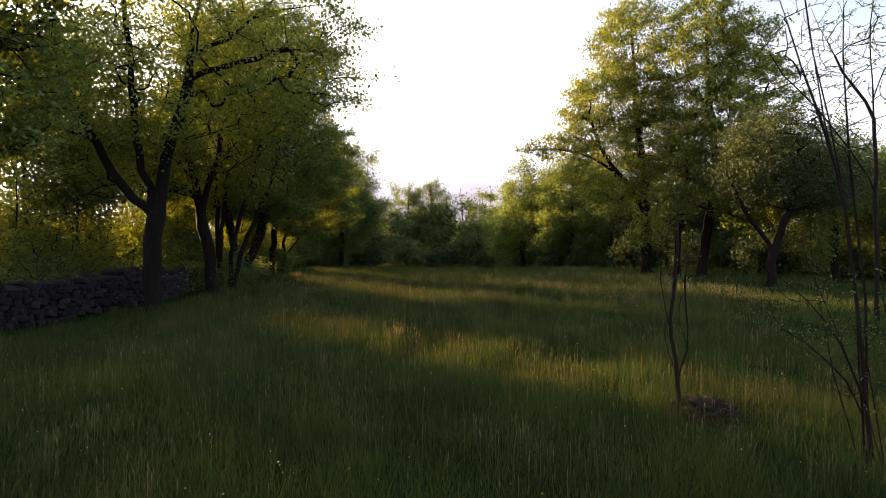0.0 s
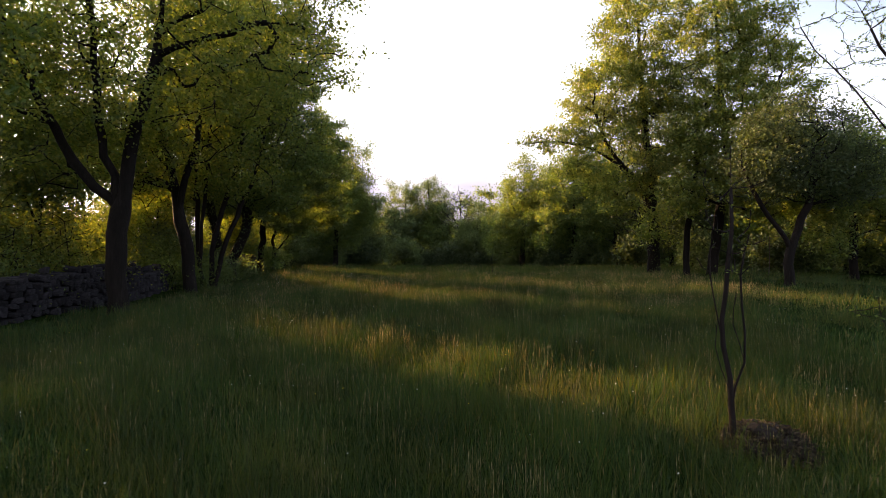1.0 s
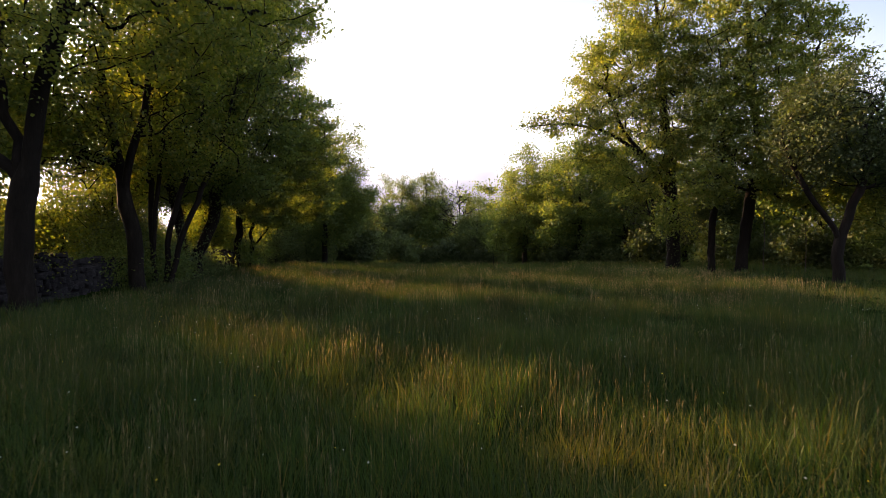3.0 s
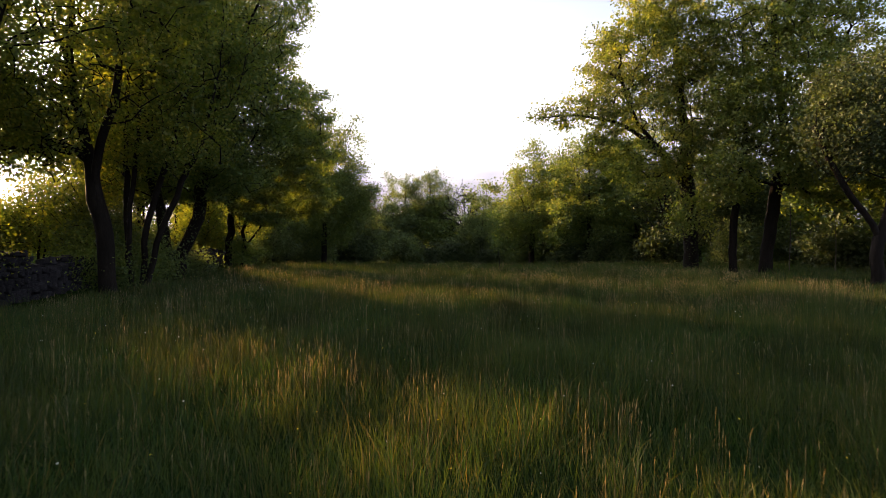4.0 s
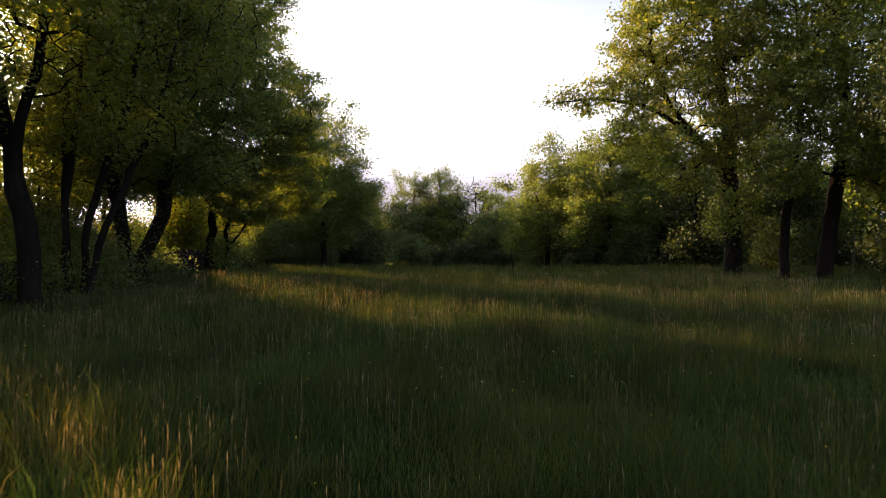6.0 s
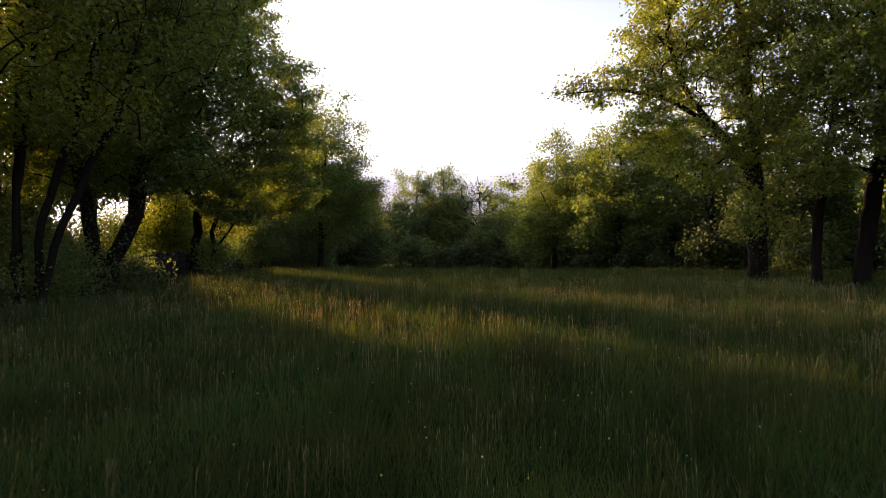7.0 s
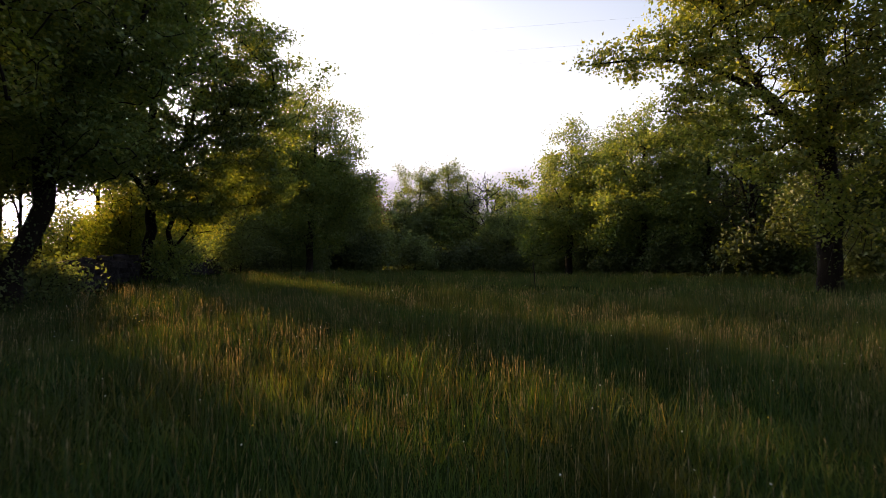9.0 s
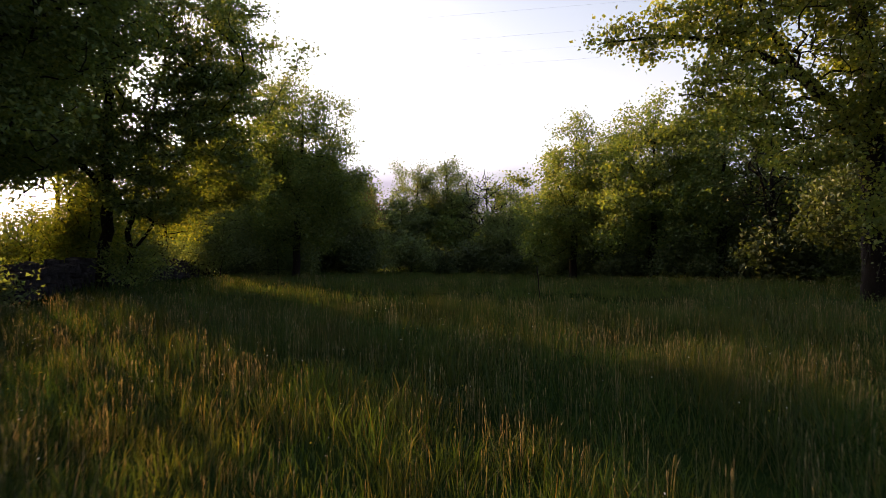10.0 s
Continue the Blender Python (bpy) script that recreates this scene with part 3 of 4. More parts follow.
def wood_tree(at, height, width, seed, mat, label, leaf_count=12000, tips=150, bottom=0.25, leaf_size=0.2, bare=0.08, name="tree", category="tree", radius=None, group=WOOD, twig=0.011):
    x, y = at
    z0 = float(ground_z(x, y))
    lean = 0.12 * math.sin(seed * 3.7)
    mid = z0 + height * (0.5 + bottom / 2)
    half = height * (1 - bottom) / 2
    return make_tree(name, at, [
        [(x, y, z0), (x + lean, y, z0 + height * 0.3), (x + 3 * lean, y, z0 + height * 0.85)],
        [(x + lean, y, z0 + height * 0.3), (x - width * 0.4, y - 0.3, z0 + height * 0.6)]],
        [((x + lean, y, mid), (width, width, half)), ((x - width * 0.5, y - 0.4, mid - half * 0.5), (width * 0.7, width * 0.7, half * 0.5)), ((x + width * 0.45, y + 0.3, mid - half * 0.3), (width * 0.7, width * 0.7, half * 0.6))],
        seed, radius or 0.022 * height, mat, tips=tips, leaf_count=int(leaf_count * 1.6), leaf_size=leaf_size * 0.79, small=True, spread=0.34, flat=0.9, gap=0.4, low=height * bottom * 0.6,
        label=label, bare=bare, category=category, group=group, tip_radius=twig)


wood_tree((-4.9, 73.0), 12.4, 3.9, 31, DARK_GREEN, "round dark green tree at the wood's edge", 17000, 230, 0.15)
wood_tree((-1.4, 73.4), 12.6, 3.7, 32, DARK_GREEN, "round-topped green tree at the wood's edge", 17000, 230, 0.15)
wood_tree((7.7, 53.5), 11.2, 3.6, 33, GREEN, "half-open yellow-green tree at the wood's edge", 17000, 260, 0.08, bare=0.14)
wood_tree((10.6, 54.5), 12.6, 3.6, 30, GREEN, "tall green tree at the wood's edge", 15000, 220, 0.1)
wood_tree((11.6, 49.5), 11.8, 4.0, 34, GREEN, "broad green tree at the wood's edge", 24000, 300, 0.06)
wood_tree((14.6, 47.5), 12.0, 3.6, 29, GREEN, "dense green tree at the wood's edge", 20000, 260, 0.06)
wood_tree((15.6, 44), 9.2, 2.6, 35, BRONZE, "thinly leaved tree with bare upper twigs", 1500, 300, 0.2, 0.15, bare=0.3, twig=0.014)
wood_tree((17.5, 40), 9.5, 3.2, 36, BRONZE, "dark green tree behind the tall maples", 15000, 200, 0.1)
wood_tree((19.6, 27.4), 8.2, 2.8, 49, GREEN, "dark leafy tree beyond the leaning one", 16000, 220, 0.12, 0.16, group=EAST)
wood_tree((23.5, 26.5), 8.6, 3.0, 50, GREEN, "dark leafy tree beyond the leaning one", 14000, 200, 0.1, 0.17, group=EAST)
wood_tree((2.6, 70), 10.4, 3.3, 37, GREEN, "almost bare tree with a fan of grey twigs", 1500, 380, 0.2, bare=0.2, radius=0.13, twig=0.024)
wood_tree((4.0, 64), 7.6, 2.8, 38, DARK_GREEN, "small dark tree at the wood's edge", 9000, 90, 0.1)
wood_tree((-9.5, 66), 9.0, 2.2, 39, RUSSET, "reddish brown tree in thin new leaf", 5000, 110, 0.3, bare=0.2)
wood_tree((-10.0, 53.5), 10.0, 3.2, 45, DARK_GREEN, "dense dark tree at the corner of the wood", 17000, 230, 0.1)
wood_tree((-12.5, 57.5), 11.0, 3.2, 46, DARK_GREEN, "tall dark tree at the corner of the wood", 15000, 200, 0.1)
wood_tree((-12.0, 52.0), 10.0, 2.8, 47, DARK_GREEN, "dense dark tree at the corner of the wood", 9000, 160, 0.08)
wood_tree((-8.6, 58.6), 9.5, 2.8, 48, DARK_GREEN, "dense dark tree at the corner of the wood", 9000, 160, 0.08)
VARIANTS = [
    wood_tree((-13, 60), 8.6, 3.2, 41, DARK_GREEN, "dense dark green tree in the wood", 5000, 110, 0.12, 0.31),
    wood_tree((-17.5, 57), 9.4, 3.0, 42, GREEN, "green tree in the wood", 5000, 110, 0.12, 0.31),
    wood_tree((22, 36), 10.0, 3.4, 43, GREEN, "tall dark green tree in the wood", 5000, 110, 0.12, 0.31),
    wood_tree((8, 66), 8.0, 3.0, 44, GREEN, "round green tree in the wood", 5000, 110, 0.12, 0.31),
]
rw = random.Random(5)
spots = [(-14.5, 52.5), (-17.6, 54.4), (-20, 53), (-21, 61), (-22, 67), (-26, 70), (-12, 68), (-17, 66), (-6, 70), (-1, 72), (5, 74), (11, 70), (13, 59), (16, 54), (20, 49), (24, 44), (27, 38), (25, 31), (30, 34),
         (17, 64), (22, 57), (27, 51), (32, 44), (-11, 74)]
for k, (x, y) in enumerate(spots):
    s = rw.uniform(0.85, 1.15)
    copy_thing(VARIANTS[k % 4], Matrix.Translation((x, y, float(ground_z(x, y)) - 0.05)) @ Matrix.Rotation(rw.uniform(0, 6.28), 4, "Z") @ Matrix.Diagonal((s, s, s * rw.uniform(0.9, 1.1), 1)))

# ---- shrubs: undergrowth of the wood and behind the wall ----
UNDER = "undergrowth of the wood"
bush_a = wood_tree((-4, 62.5), 3.2, 1.9, 51, DARK_GREEN, "dense dark green shrub under the trees", 2800, 50, 0.02, 0.24, name="shrub", category="shrub", radius=0.05, group=UNDER)
bush_b = wood_tree((1, 62), 2.6, 1.7, 52, BRONZE, "low green shrub under the trees", 2500, 50, 0.02, 0.24, name="shrub", category="shrub", radius=0.05, group=UNDER)
for k, (x, y) in enumerate([(-8, 60), (-11, 58), (-14, 56), (-18, 54), (-22, 56), (4.5, 61), (7.5, 57), (10, 54), (12.5, 47), (14.5, 42), (17, 37.5), (19.5, 34.5), (22, 31), (-1, 65), (-6, 66), (18.5, 31.5), (24, 27.5), (16, 47), (20, 44), (9.5, 48.5), (19.5, 42), (-26, 60), (-10.5, 52), (-12.5, 47), (-20, 65), (-16, 62), (-13, 64), (-9.5, 63), (-7, 72), (-3, 69), (1, 68), (4, 68), (7, 63), (9, 61), (11, 64), (13, 55), (15, 51), (18, 50), (22, 47), (25, 41), (28, 36), (26, 33), (6, 71), (-24, 64), (20, 38), (23, 37), (-12, 56), (-7.5, 56)]):
    s = rw.uniform(0.75, 1.25)
    copy_thing((bush_a, bush_b)[k % 2], Matrix.Translation((x, y, float(ground_z(x, y)) - 0.05)) @ Matrix.Rotation(rw.uniform(0, 6.28), 4, "Z") @ Matrix.Diagonal((s, s, s, 1)))
wood_tree((-25.0, 52.0), 4.8, 2.2, 54, YELLOW_GREEN, "sunlit yellow-green shrub beside the wall", 8000, 100, 0.06, 0.13, name="shrub", category="shrub", radius=0.06, group="shrubs behind the wall")
wood_tree((-15.4, 39.8), 4.6, 1.2, 53, YELLOW_GREEN, "sunlit yellow-green shrub beside the wall", 8500, 150, 0.06, 0.14, name="shrub", category="shrub", radius=0.06, group="shrubs behind the wall")
for k, (x, y, h, w) in enumerate([(-13.5, 17.0, 4.6, 1.7), (-15.8, 20.4, 5.6, 1.9), (-13.6, 28.2, 4.4, 1.5), (-17.5, 15.5, 5.0, 1.8), (-19.5, 19.5, 6.0, 2.0),
                                  (-24.0, 22.0, 6.0, 2.2), (-12.4, 40.4, 6.5, 2.0),
                                  (-13.2, 20.2, 5.0, 1.4), (-27.0, 33.0, 4.4, 2.2), (-31.0, 44.0, 5.0, 2.6), (-36.0, 50.0, 5.5, 2.8), (-26.5, 41.5, 4.4, 2.2), (-12.4, 35.2, 4.4, 1.1), (-13.4, 36.8, 4.6, 1.1),
                                  (-12.7, 26.4, 5.6, 1.4), (-17.6, 30.6, 4.4, 1.6),
                                  (-18.0, 24.0, 3.3, 1.8), (-15.6, 27.6, 4.6, 1.5), (-17.6, 27.4, 3.2, 1.8), (-20.0, 31.0, 3.4, 2.0), (-19.5, 34.6, 3.9, 1.9), (-22.0, 38.5, 3.6, 2.0), (-16.6, 20.8, 3.2, 1.6), (-24.0, 34.0, 3.8, 2.2), (-21.2, 27.6, 3.4, 2.0), (-18.6, 40.2, 3.4, 1.9), (-24.5, 29.5, 4.0, 2.2), (-20.6, 42.5, 3.8, 2.0)]):
    wood_tree((x, y), h, w, 60 + k, YELLOW_GREEN, "slender yellow-green shrub behind the stone wall", 4200, 70, 0.15, 0.13, bare=0.15, name="shrub", category="shrub", radius=0.05, group="shrubs behind the wall")

for k, (x, y, h, w, low) in enumerate([(-22.5, 21.5, 9.5, 2.6, 0.3), (-13.7, 31.8, 6.5, 1.6, 0.42), (-16.5, 34.0, 6.8, 1.8, 0.42), (-14.8, 24.8, 7.5, 1.7, 0.52), (-12.6, 18.9, 6.4, 1.5, 0.45), (-13.2, 20.7, 11.0, 2.4, 0.4), (-14.8, 37.0, 10.5, 2.5, 0.42), (-15.6, 30.8, 11.0, 2.6, 0.44), (-14.6, 19.4, 10.5, 2.4, 0.35)]):
    wood_tree((x, y), h, w, 90 + k, GREEN, "tall leafy tree standing behind the stone wall", 7500, 210, low, 0.16, radius=0.009 * h, group="trees behind the wall")

wood_tree((-18.4, 38.2), 12.0, 2.8, 101, GREEN, "tall slender tree with a high crown behind the wall", 12000, 240, 0.58, 0.16, radius=0.11, group="trees behind the wall")
wood_tree((-15.6, 34.6), 12.0, 2.4, 102, GREEN, "tall slender tree with a high crown behind the wall", 10000, 220, 0.56, 0.16, radius=0.10, group="trees behind the wall")

# low growth along the wall: dense in places, thin where the evening sun comes through
for k, (x, y, h, w, n, m) in enumerate([(-11.8, 26.0, 2.7, 1.3, 5500, DARK_GREEN), (-12.2, 28.0, 1.5, 1.1, 3000, GREEN), (-11.4, 25.0, 2.0, 1.1, 4000, GREEN), (-12.0, 17.2, 2.6, 1.1, 4500, YELLOW_GREEN), (-11.4, 43.4, 4.6, 1.7, 7000, DARK_GREEN), (-10.6, 49.4, 4.6, 1.8, 7000, DARK_GREEN), (-13.2, 46.4, 5.2, 1.8, 7000, DARK_GREEN), (-11.4, 18.6, 2.9, 1.2, 4500, YELLOW_GREEN),
                                        (-9.9, 22.2, 1.0, 0.9, 3500, GREEN), (-9.8, 23.6, 1.3, 1.0, 4500, GREEN), (-11.8, 16.2, 2.4, 1.2, 3500, GREEN), (-9.9, 28.0, 0.8, 0.8, 2000, DARK_GREEN), (-11.4, 37.0, 1.9, 1.1, 4000, DARK_GREEN), (-9.9, 25.0, 1.4, 0.8, 2500, DARK_GREEN)]):
    wood_tree((x, y), h, w, 110 + k, m, "low leafy shrub growing along the stone wall", n, 90, 0.02, 0.085 if y < 24 else 0.12, name="shrub", category="shrub", radius=0.03, group="low shrubs along the wall")

# ---- bare sapling on its mound, bare shrub, stake ----
make_tree("sapling", (2.91, 6.70), [
    [(2.91, 6.70, -0.7), (2.88, 6.70, -0.2), (2.80, 6.70, 0.4), (2.71, 6.70, 0.9), (2.63, 6.70, 1.3)],
    [(2.88, 6.70, -0.2), (2.75, 6.66, 0.2), (2.69, 6.68, 0.6)],
    [(2.89, 6.70, -0.25), (2.96, 6.68, 0.25), (2.97, 6.70, 0.8), (2.98, 6.70, 1.35)],
    [(2.79, 6.70, 0.45), (2.85, 6.74, 0.9), (2.87, 6.72, 1.5), (2.85, 6.72, 2.3)],
    [(2.96, 6.70, 0.3), (2.89, 6.72, 0.6), (2.90, 6.72, 0.9)]],
    [((2.83, 6.7, 1.6), (0.38, 0.33, 0.75))], 71, 0.03, GREEN, tips=40, leaf_count=130, leaf_size=0.025, spread=0.02, gap=0.13, low=0.9, bark=TWIG, tip_radius=0.005,
    label="thin bare forked sapling on a brown mound", category="sapling", sunk=0.05, wobble=0.016, step=0.12, crook=0.07)
make_tree("bare_tree", (11.9, 15.0), [
    [(11.9, 15.0, -0.7), (11.8, 15.0, 1.5), (11.75, 15.0, 4.0), (11.6, 15.0, 6.6), (11.65, 15.0, 9.2)],
    [(11.78, 15.0, 3.0), (11.0, 15.0, 4.2), (10.2, 15.0, 5.2), (9.3, 15.1, 6.2), (8.7, 15.1, 7.4)],
    [(11.7, 15.0, 4.2), (10.8, 14.8, 4.8), (10.0, 14.7, 5.2), (9.3, 14.6, 5.5)],
    [(11.7, 15.0, 5.0), (11.0, 15.3, 6.4), (10.3, 15.4, 8.2)],
    [(11.65, 15.0, 5.4), (12.4, 15.2, 6.8), (12.8, 15.2, 8.6)]],
    [((10.2, 15.0, 6.4), (1.8, 1.2, 1.7)), ((11.6, 15.0, 7.6), (1.5, 1.3, 1.6))], 73, 0.055, GREEN, tips=150, leaf_count=1500, leaf_size=0.05, spread=0.035, gap=0.22,
    low=2.6, bark=TWIG, tip_radius=0.006, label="bare young tree with upswept twigs and opening buds", category="tree", sunk=0.05, wobble=0.02, step=0.15, crook=0.07)
make_tree("bare_shrub", (4.25, 5.4), [
    [(4.25, 5.4, -0.7), (4.12, 5.4, 0.6), (3.95, 5.4, 1.8), (3.7, 5.4, 2.8), (3.35, 5.4, 3.7), (2.95, 5.3, 4.5)],
    [(3.95, 5.4, 1.7), (3.8, 5.5, 2.8), (3.55, 5.5, 4.2)],
    [(4.22, 5.45, -0.7), (4.1, 5.45, 0.9), (3.9, 5.42, 2.2), (3.62, 5.4, 3.4), (3.4, 5.35, 4.6)],
    [(4.3, 5.5, -0.7), (4.22, 5.5, 1.0), (4.05, 5.5, 2.4), (3.95, 5.5, 4.4)],
    [(4.38, 5.3, -0.7), (4.32, 5.2, 1.0), (4.18, 5.15, 2.4), (4.22, 5.1, 4.4)],
    [(4.45, 5.35, -0.7), (4.42, 5.3, 0.9), (4.38, 5.25, 2.4), (4.46, 5.2, 4.3)],
    [(4.25, 5.2, 1.6), (4.45, 5.2, 2.6), (4.5, 5.2, 4.0)],
    [(4.2, 5.4, 0.0), (3.85, 5.3, 0.55), (3.45, 5.2, 1.0), (3.05, 5.2, 1.3)],
    [(4.22, 5.4, -0.3), (3.95, 5.4, 0.2), (3.6, 5.4, 0.55), (3.35, 5.4, 0.7)],
    [(4.15, 5.4, 0.2), (3.8, 5.5, 1.0), (3.55, 5.5, 1.6)],
    [(4.2, 5.5, -0.7), (4.0, 5.6, 0.2), (3.9, 5.7, 1.0), (3.85, 5.8, 1.9)],
    [(4.34, 5.35, -0.7), (4.12, 5.25, 0.1), (3.95, 5.2, 0.8), (3.8, 5.15, 1.5)],
    [(4.3, 5.3, -0.7), (4.05, 5.2, -0.1), (3.9, 5.1, 0.4)],
    [(4.4, 5.25, -0.7), (4.3, 5.15, 0.0), (4.15, 5.1, 0.7), (4.05, 5.05, 1.3)]],
    [((3.75, 5.4, 3.4), (0.9, 0.6, 1.3)), ((4.4, 5.3, 2.8), (0.6, 0.5, 1.2)), ((3.7, 5.3, 0.9), (0.75, 0.5, 0.6)), ((4.2, 5.4, 0.4), (0.45, 0.4, 0.7))], 72, 0.026, GREEN, tips=340, leaf_count=1300, leaf_size=0.024, spread=0.02, gap=0.1,
    low=0.2, bark=TWIG, tip_radius=0.003, label="bare many-stemmed shrub with small opening buds", category="shrub", sunk=0.05, wobble=0.01, step=0.12, crook=0.05)


# thin young stems at the foot of the tall trees
for k, (x, y, h) in enumerate([(14.3, 29.8, 2.6), (14.9, 29.5, 3.2), (16.6, 29.2, 2.8), (13.1, 30.4, 2.2)]):
    z0 = float(ground_z(x, y))
    make_tree("young_tree", (x, y), [[(x, y, z0), (x + 0.05, y, z0 + h * 0.5), (x - 0.04, y, z0 + h)]], [((x, y, z0 + h * 0.75), (0.3, 0.3, 0.7))], 140 + k, 0.026, GREEN, tips=10, leaf_count=60, leaf_size=0.07,
              spread=0.06, gap=0.15, low=h * 0.4, tip_radius=0.007, bark=PALE_BARK, label="thin pale bare young stem at the wood's edge", category="young tree", group="young stems at the wood's edge", sunk=0.05, wobble=0.01, step=0.12, crook=0.05)


def make_mound(x, y):
    bm = bmesh.new()
    bmesh.ops.create_icosphere(bm, subdivisions=4, radius=1)
    z0 = float(ground_z(x, y))
    for v in bm.verts:
        n = noise.noise(v.co * 2.5) * 0.3 + noise.noise(v.co * 9) * 0.12
        v.co = Vector((v.co.x * 0.39 * (1 + n), v.co.y * 0.35 * (1 + n), max(-0.1, v.co.z * 0.24 * (1 + n))))
    me = bpy.data.meshes.new("mound")
    bm.to_mesh(me)
    bm.free()
    me.materials.append(THATCH)
    ob = tagged(new("mound", me), "brown earth mound tangled with dry grass", "mound")
    ob.location = (x, y, z0)
    rng = np.random.default_rng(6)
    n = 2600
    a, r = rng.uniform(0, 2 * np.pi, n), np.sqrt(rng.uniform(0, 1.3, n))
    root = np.column_stack([0.39 * r * np.cos(a), 0.35 * r * np.sin(a), 0.24 * np.sqrt(np.clip(1 - r * r, 0, 1)) - 0.03])
    way = unit(np.column_stack([np.cos(a), np.sin(a), rng.uniform(-0.7, 0.7, n)]) + rng.normal(0, 0.7, (n, 3))) * rng.uniform(0.03, 0.11, (n, 1))
    side = unit(np.cross(way, rng.normal(0, 1, (n, 3)))) * 0.0022
    v = np.stack([root - side, root + side, root + way * 0.6 + (0, 0, 0.02) + side * 0.6, root + way], 1).reshape(-1, 3)
    k = np.arange(n)[:, None] * 4
    tagged(part("dry_grass", array_mesh("dry_grass", v, np.concatenate([k + (0, 1, 2), k + (0, 2, 3)]), DRY), ob), kind="stuff")
    return ob


make_mound(3.2, 6.7)


def make_stake(x, y):
    sk = Skeleton(np.random.default_rng(3))
    sk.stem([(0, 0, -0.1), (-0.04, 0, 0.4), (-0.1, 0.0, 0.95)], step=0.15, wobble=0.004)
    V, F, _ = sk.tubes(0.022, 0.016, 1.0)
    ob = tagged(new("stake", array_mesh("stake", V, F, TWIG, True)), "thin leaning wooden stake in the grass", "stake")
    ob.location = (x, y, float(ground_z(x, y)))


make_stake(3.05, 33.0)

# ---- power lines over the wood ----
for k, (dy, dz) in enumerate([(0, -0.6), (0.4, -1.6), (1.0, -2.1), (1.3, -2.6)]):
    cu = bpy.data.curves.new("power_line", "CURVE")
    cu.dimensions, cu.bevel_depth, cu.bevel_resolution = "3D", 0.002, 1
    sp = cu.splines.new("POLY")
    sp.points.add(40)
    for i in range(41):
        s = i / 40
        sp.points[i].co = (-60 + 120 * s, 42.5 + dy - 10 * (s - 0.5), 12.6 + dz + 1.2 * (2 * s - 1) ** 2 + 4 * (s - 0.5), 1)
    cu.materials.append(WIRE)
    tagged(new("power_line", cu), "thin dark overhead wire above the wood", "power line", "overhead wires")

# ---- meadow grass, seed heads, flowers ----
def scatter(n, lo, hi, rng, clump=0.0, per=30, width=0.1):
    """Feet of plants, most of them in tufts; also each plant's height factor and its way out of the tuft."""
    p = rng.uniform(lo, hi, (n, 2))
    tall, out = rng.uniform(0.45, 0.85, (n, 1)), np.zeros((n, 2))
    if clump:
        m = max(8, n // per)
        seeds, size, grown = rng.uniform(lo, hi, (m, 2)), width * rng.uniform(0.4, 1.5, (m, 1)), rng.uniform(0.55, 1.4, (m, 1))
        pick = rng.random(n) < clump
        k = rng.integers(0, m, pick.sum())
        out[pick] = rng.normal(0, 1, (pick.sum(), 2))
        p[pick] = seeds[k] + out[pick] * size[k]
        tall[pick] = grown[k]
    return p, tall, out


def swell(p):
    """Broad drifts of taller and shorter growth."""
    return 0.85 + 0.2 * np.sin(p[:, :1] * 1.7 + 2 * np.sin(p[:, 1:] * 0.9)) + 0.14 * np.sin(p[:, :1] * 4.1 - p[:, 1:] * 3.3 + 2 * np.sin(p[:, 1:] * 2.7))


def blades(feet, height, width, rng, bend=0.6):
    """Bent, tapering blades: two triangles and a closing tip."""
    p, grown, out = feet
    n = len(p)
    tall = height * rng.uniform(0.5, 1.2, (n, 1)) * swell(p) * grown
    a = rng.uniform(0, 2 * np.pi, n)
    side = np.stack([np.cos(a), np.sin(a), 0 * a], -1)
    b = rng.uniform(0, 2 * np.pi, n)
    lean = np.stack([np.cos(b), np.sin(b), 0 * b], -1) * tall * bend * np.abs(rng.normal(0, 0.7, (n, 1)))
    lean[:, :2] += 0.25 * out * tall
    root = np.column_stack([p, ground_z(p[:, 0], p[:, 1]) - 0.02])
    w = width * rng.uniform(0.6, 1.3, (n, 1)) * side
    up = np.array((0, 0, 1.0))
    mid = root + up * tall * 0.6 + lean * 0.3
    top = root + up * tall * 0.92 + lean
    v = np.stack([root - w, root + w, mid - w * 0.8, mid + w * 0.8, top], 1).reshape(-1, 3)
    o = np.arange(n)[:, None] * 5
    f = np.concatenate([o + (0, 1, 3), o + (0, 3, 2), o + (2, 3, 4)])
    return v, f


def spikes(feet, height, width, rng):
    """Straight blades, each one triangle, fanning out of their tuft."""
    p, grown, out = feet
    n = len(p)
    tall = height * rng.uniform(0.5, 1.25, (n, 1)) * swell(p) * grown
    a = rng.uniform(0, 2 * np.pi, n)
    side = np.stack([np.cos(a), np.sin(a), 0 * a], -1) * width * rng.uniform(0.6, 1.3, (n, 1))
    lean = rng.normal(0, 0.24, (n, 3)) * (1, 1, 0) * tall
    lean[:, :2] += 0.2 * out * tall
    root = np.column_stack([p, ground_z(p[:, 0], p[:, 1]) - 0.02])
    v = np.stack([root - side, root + side, root + np.array((0, 0, 1.0)) * tall + lean], 1).reshape(-1, 3)
    return v, np.arange(3 * n).reshape(-1, 3)


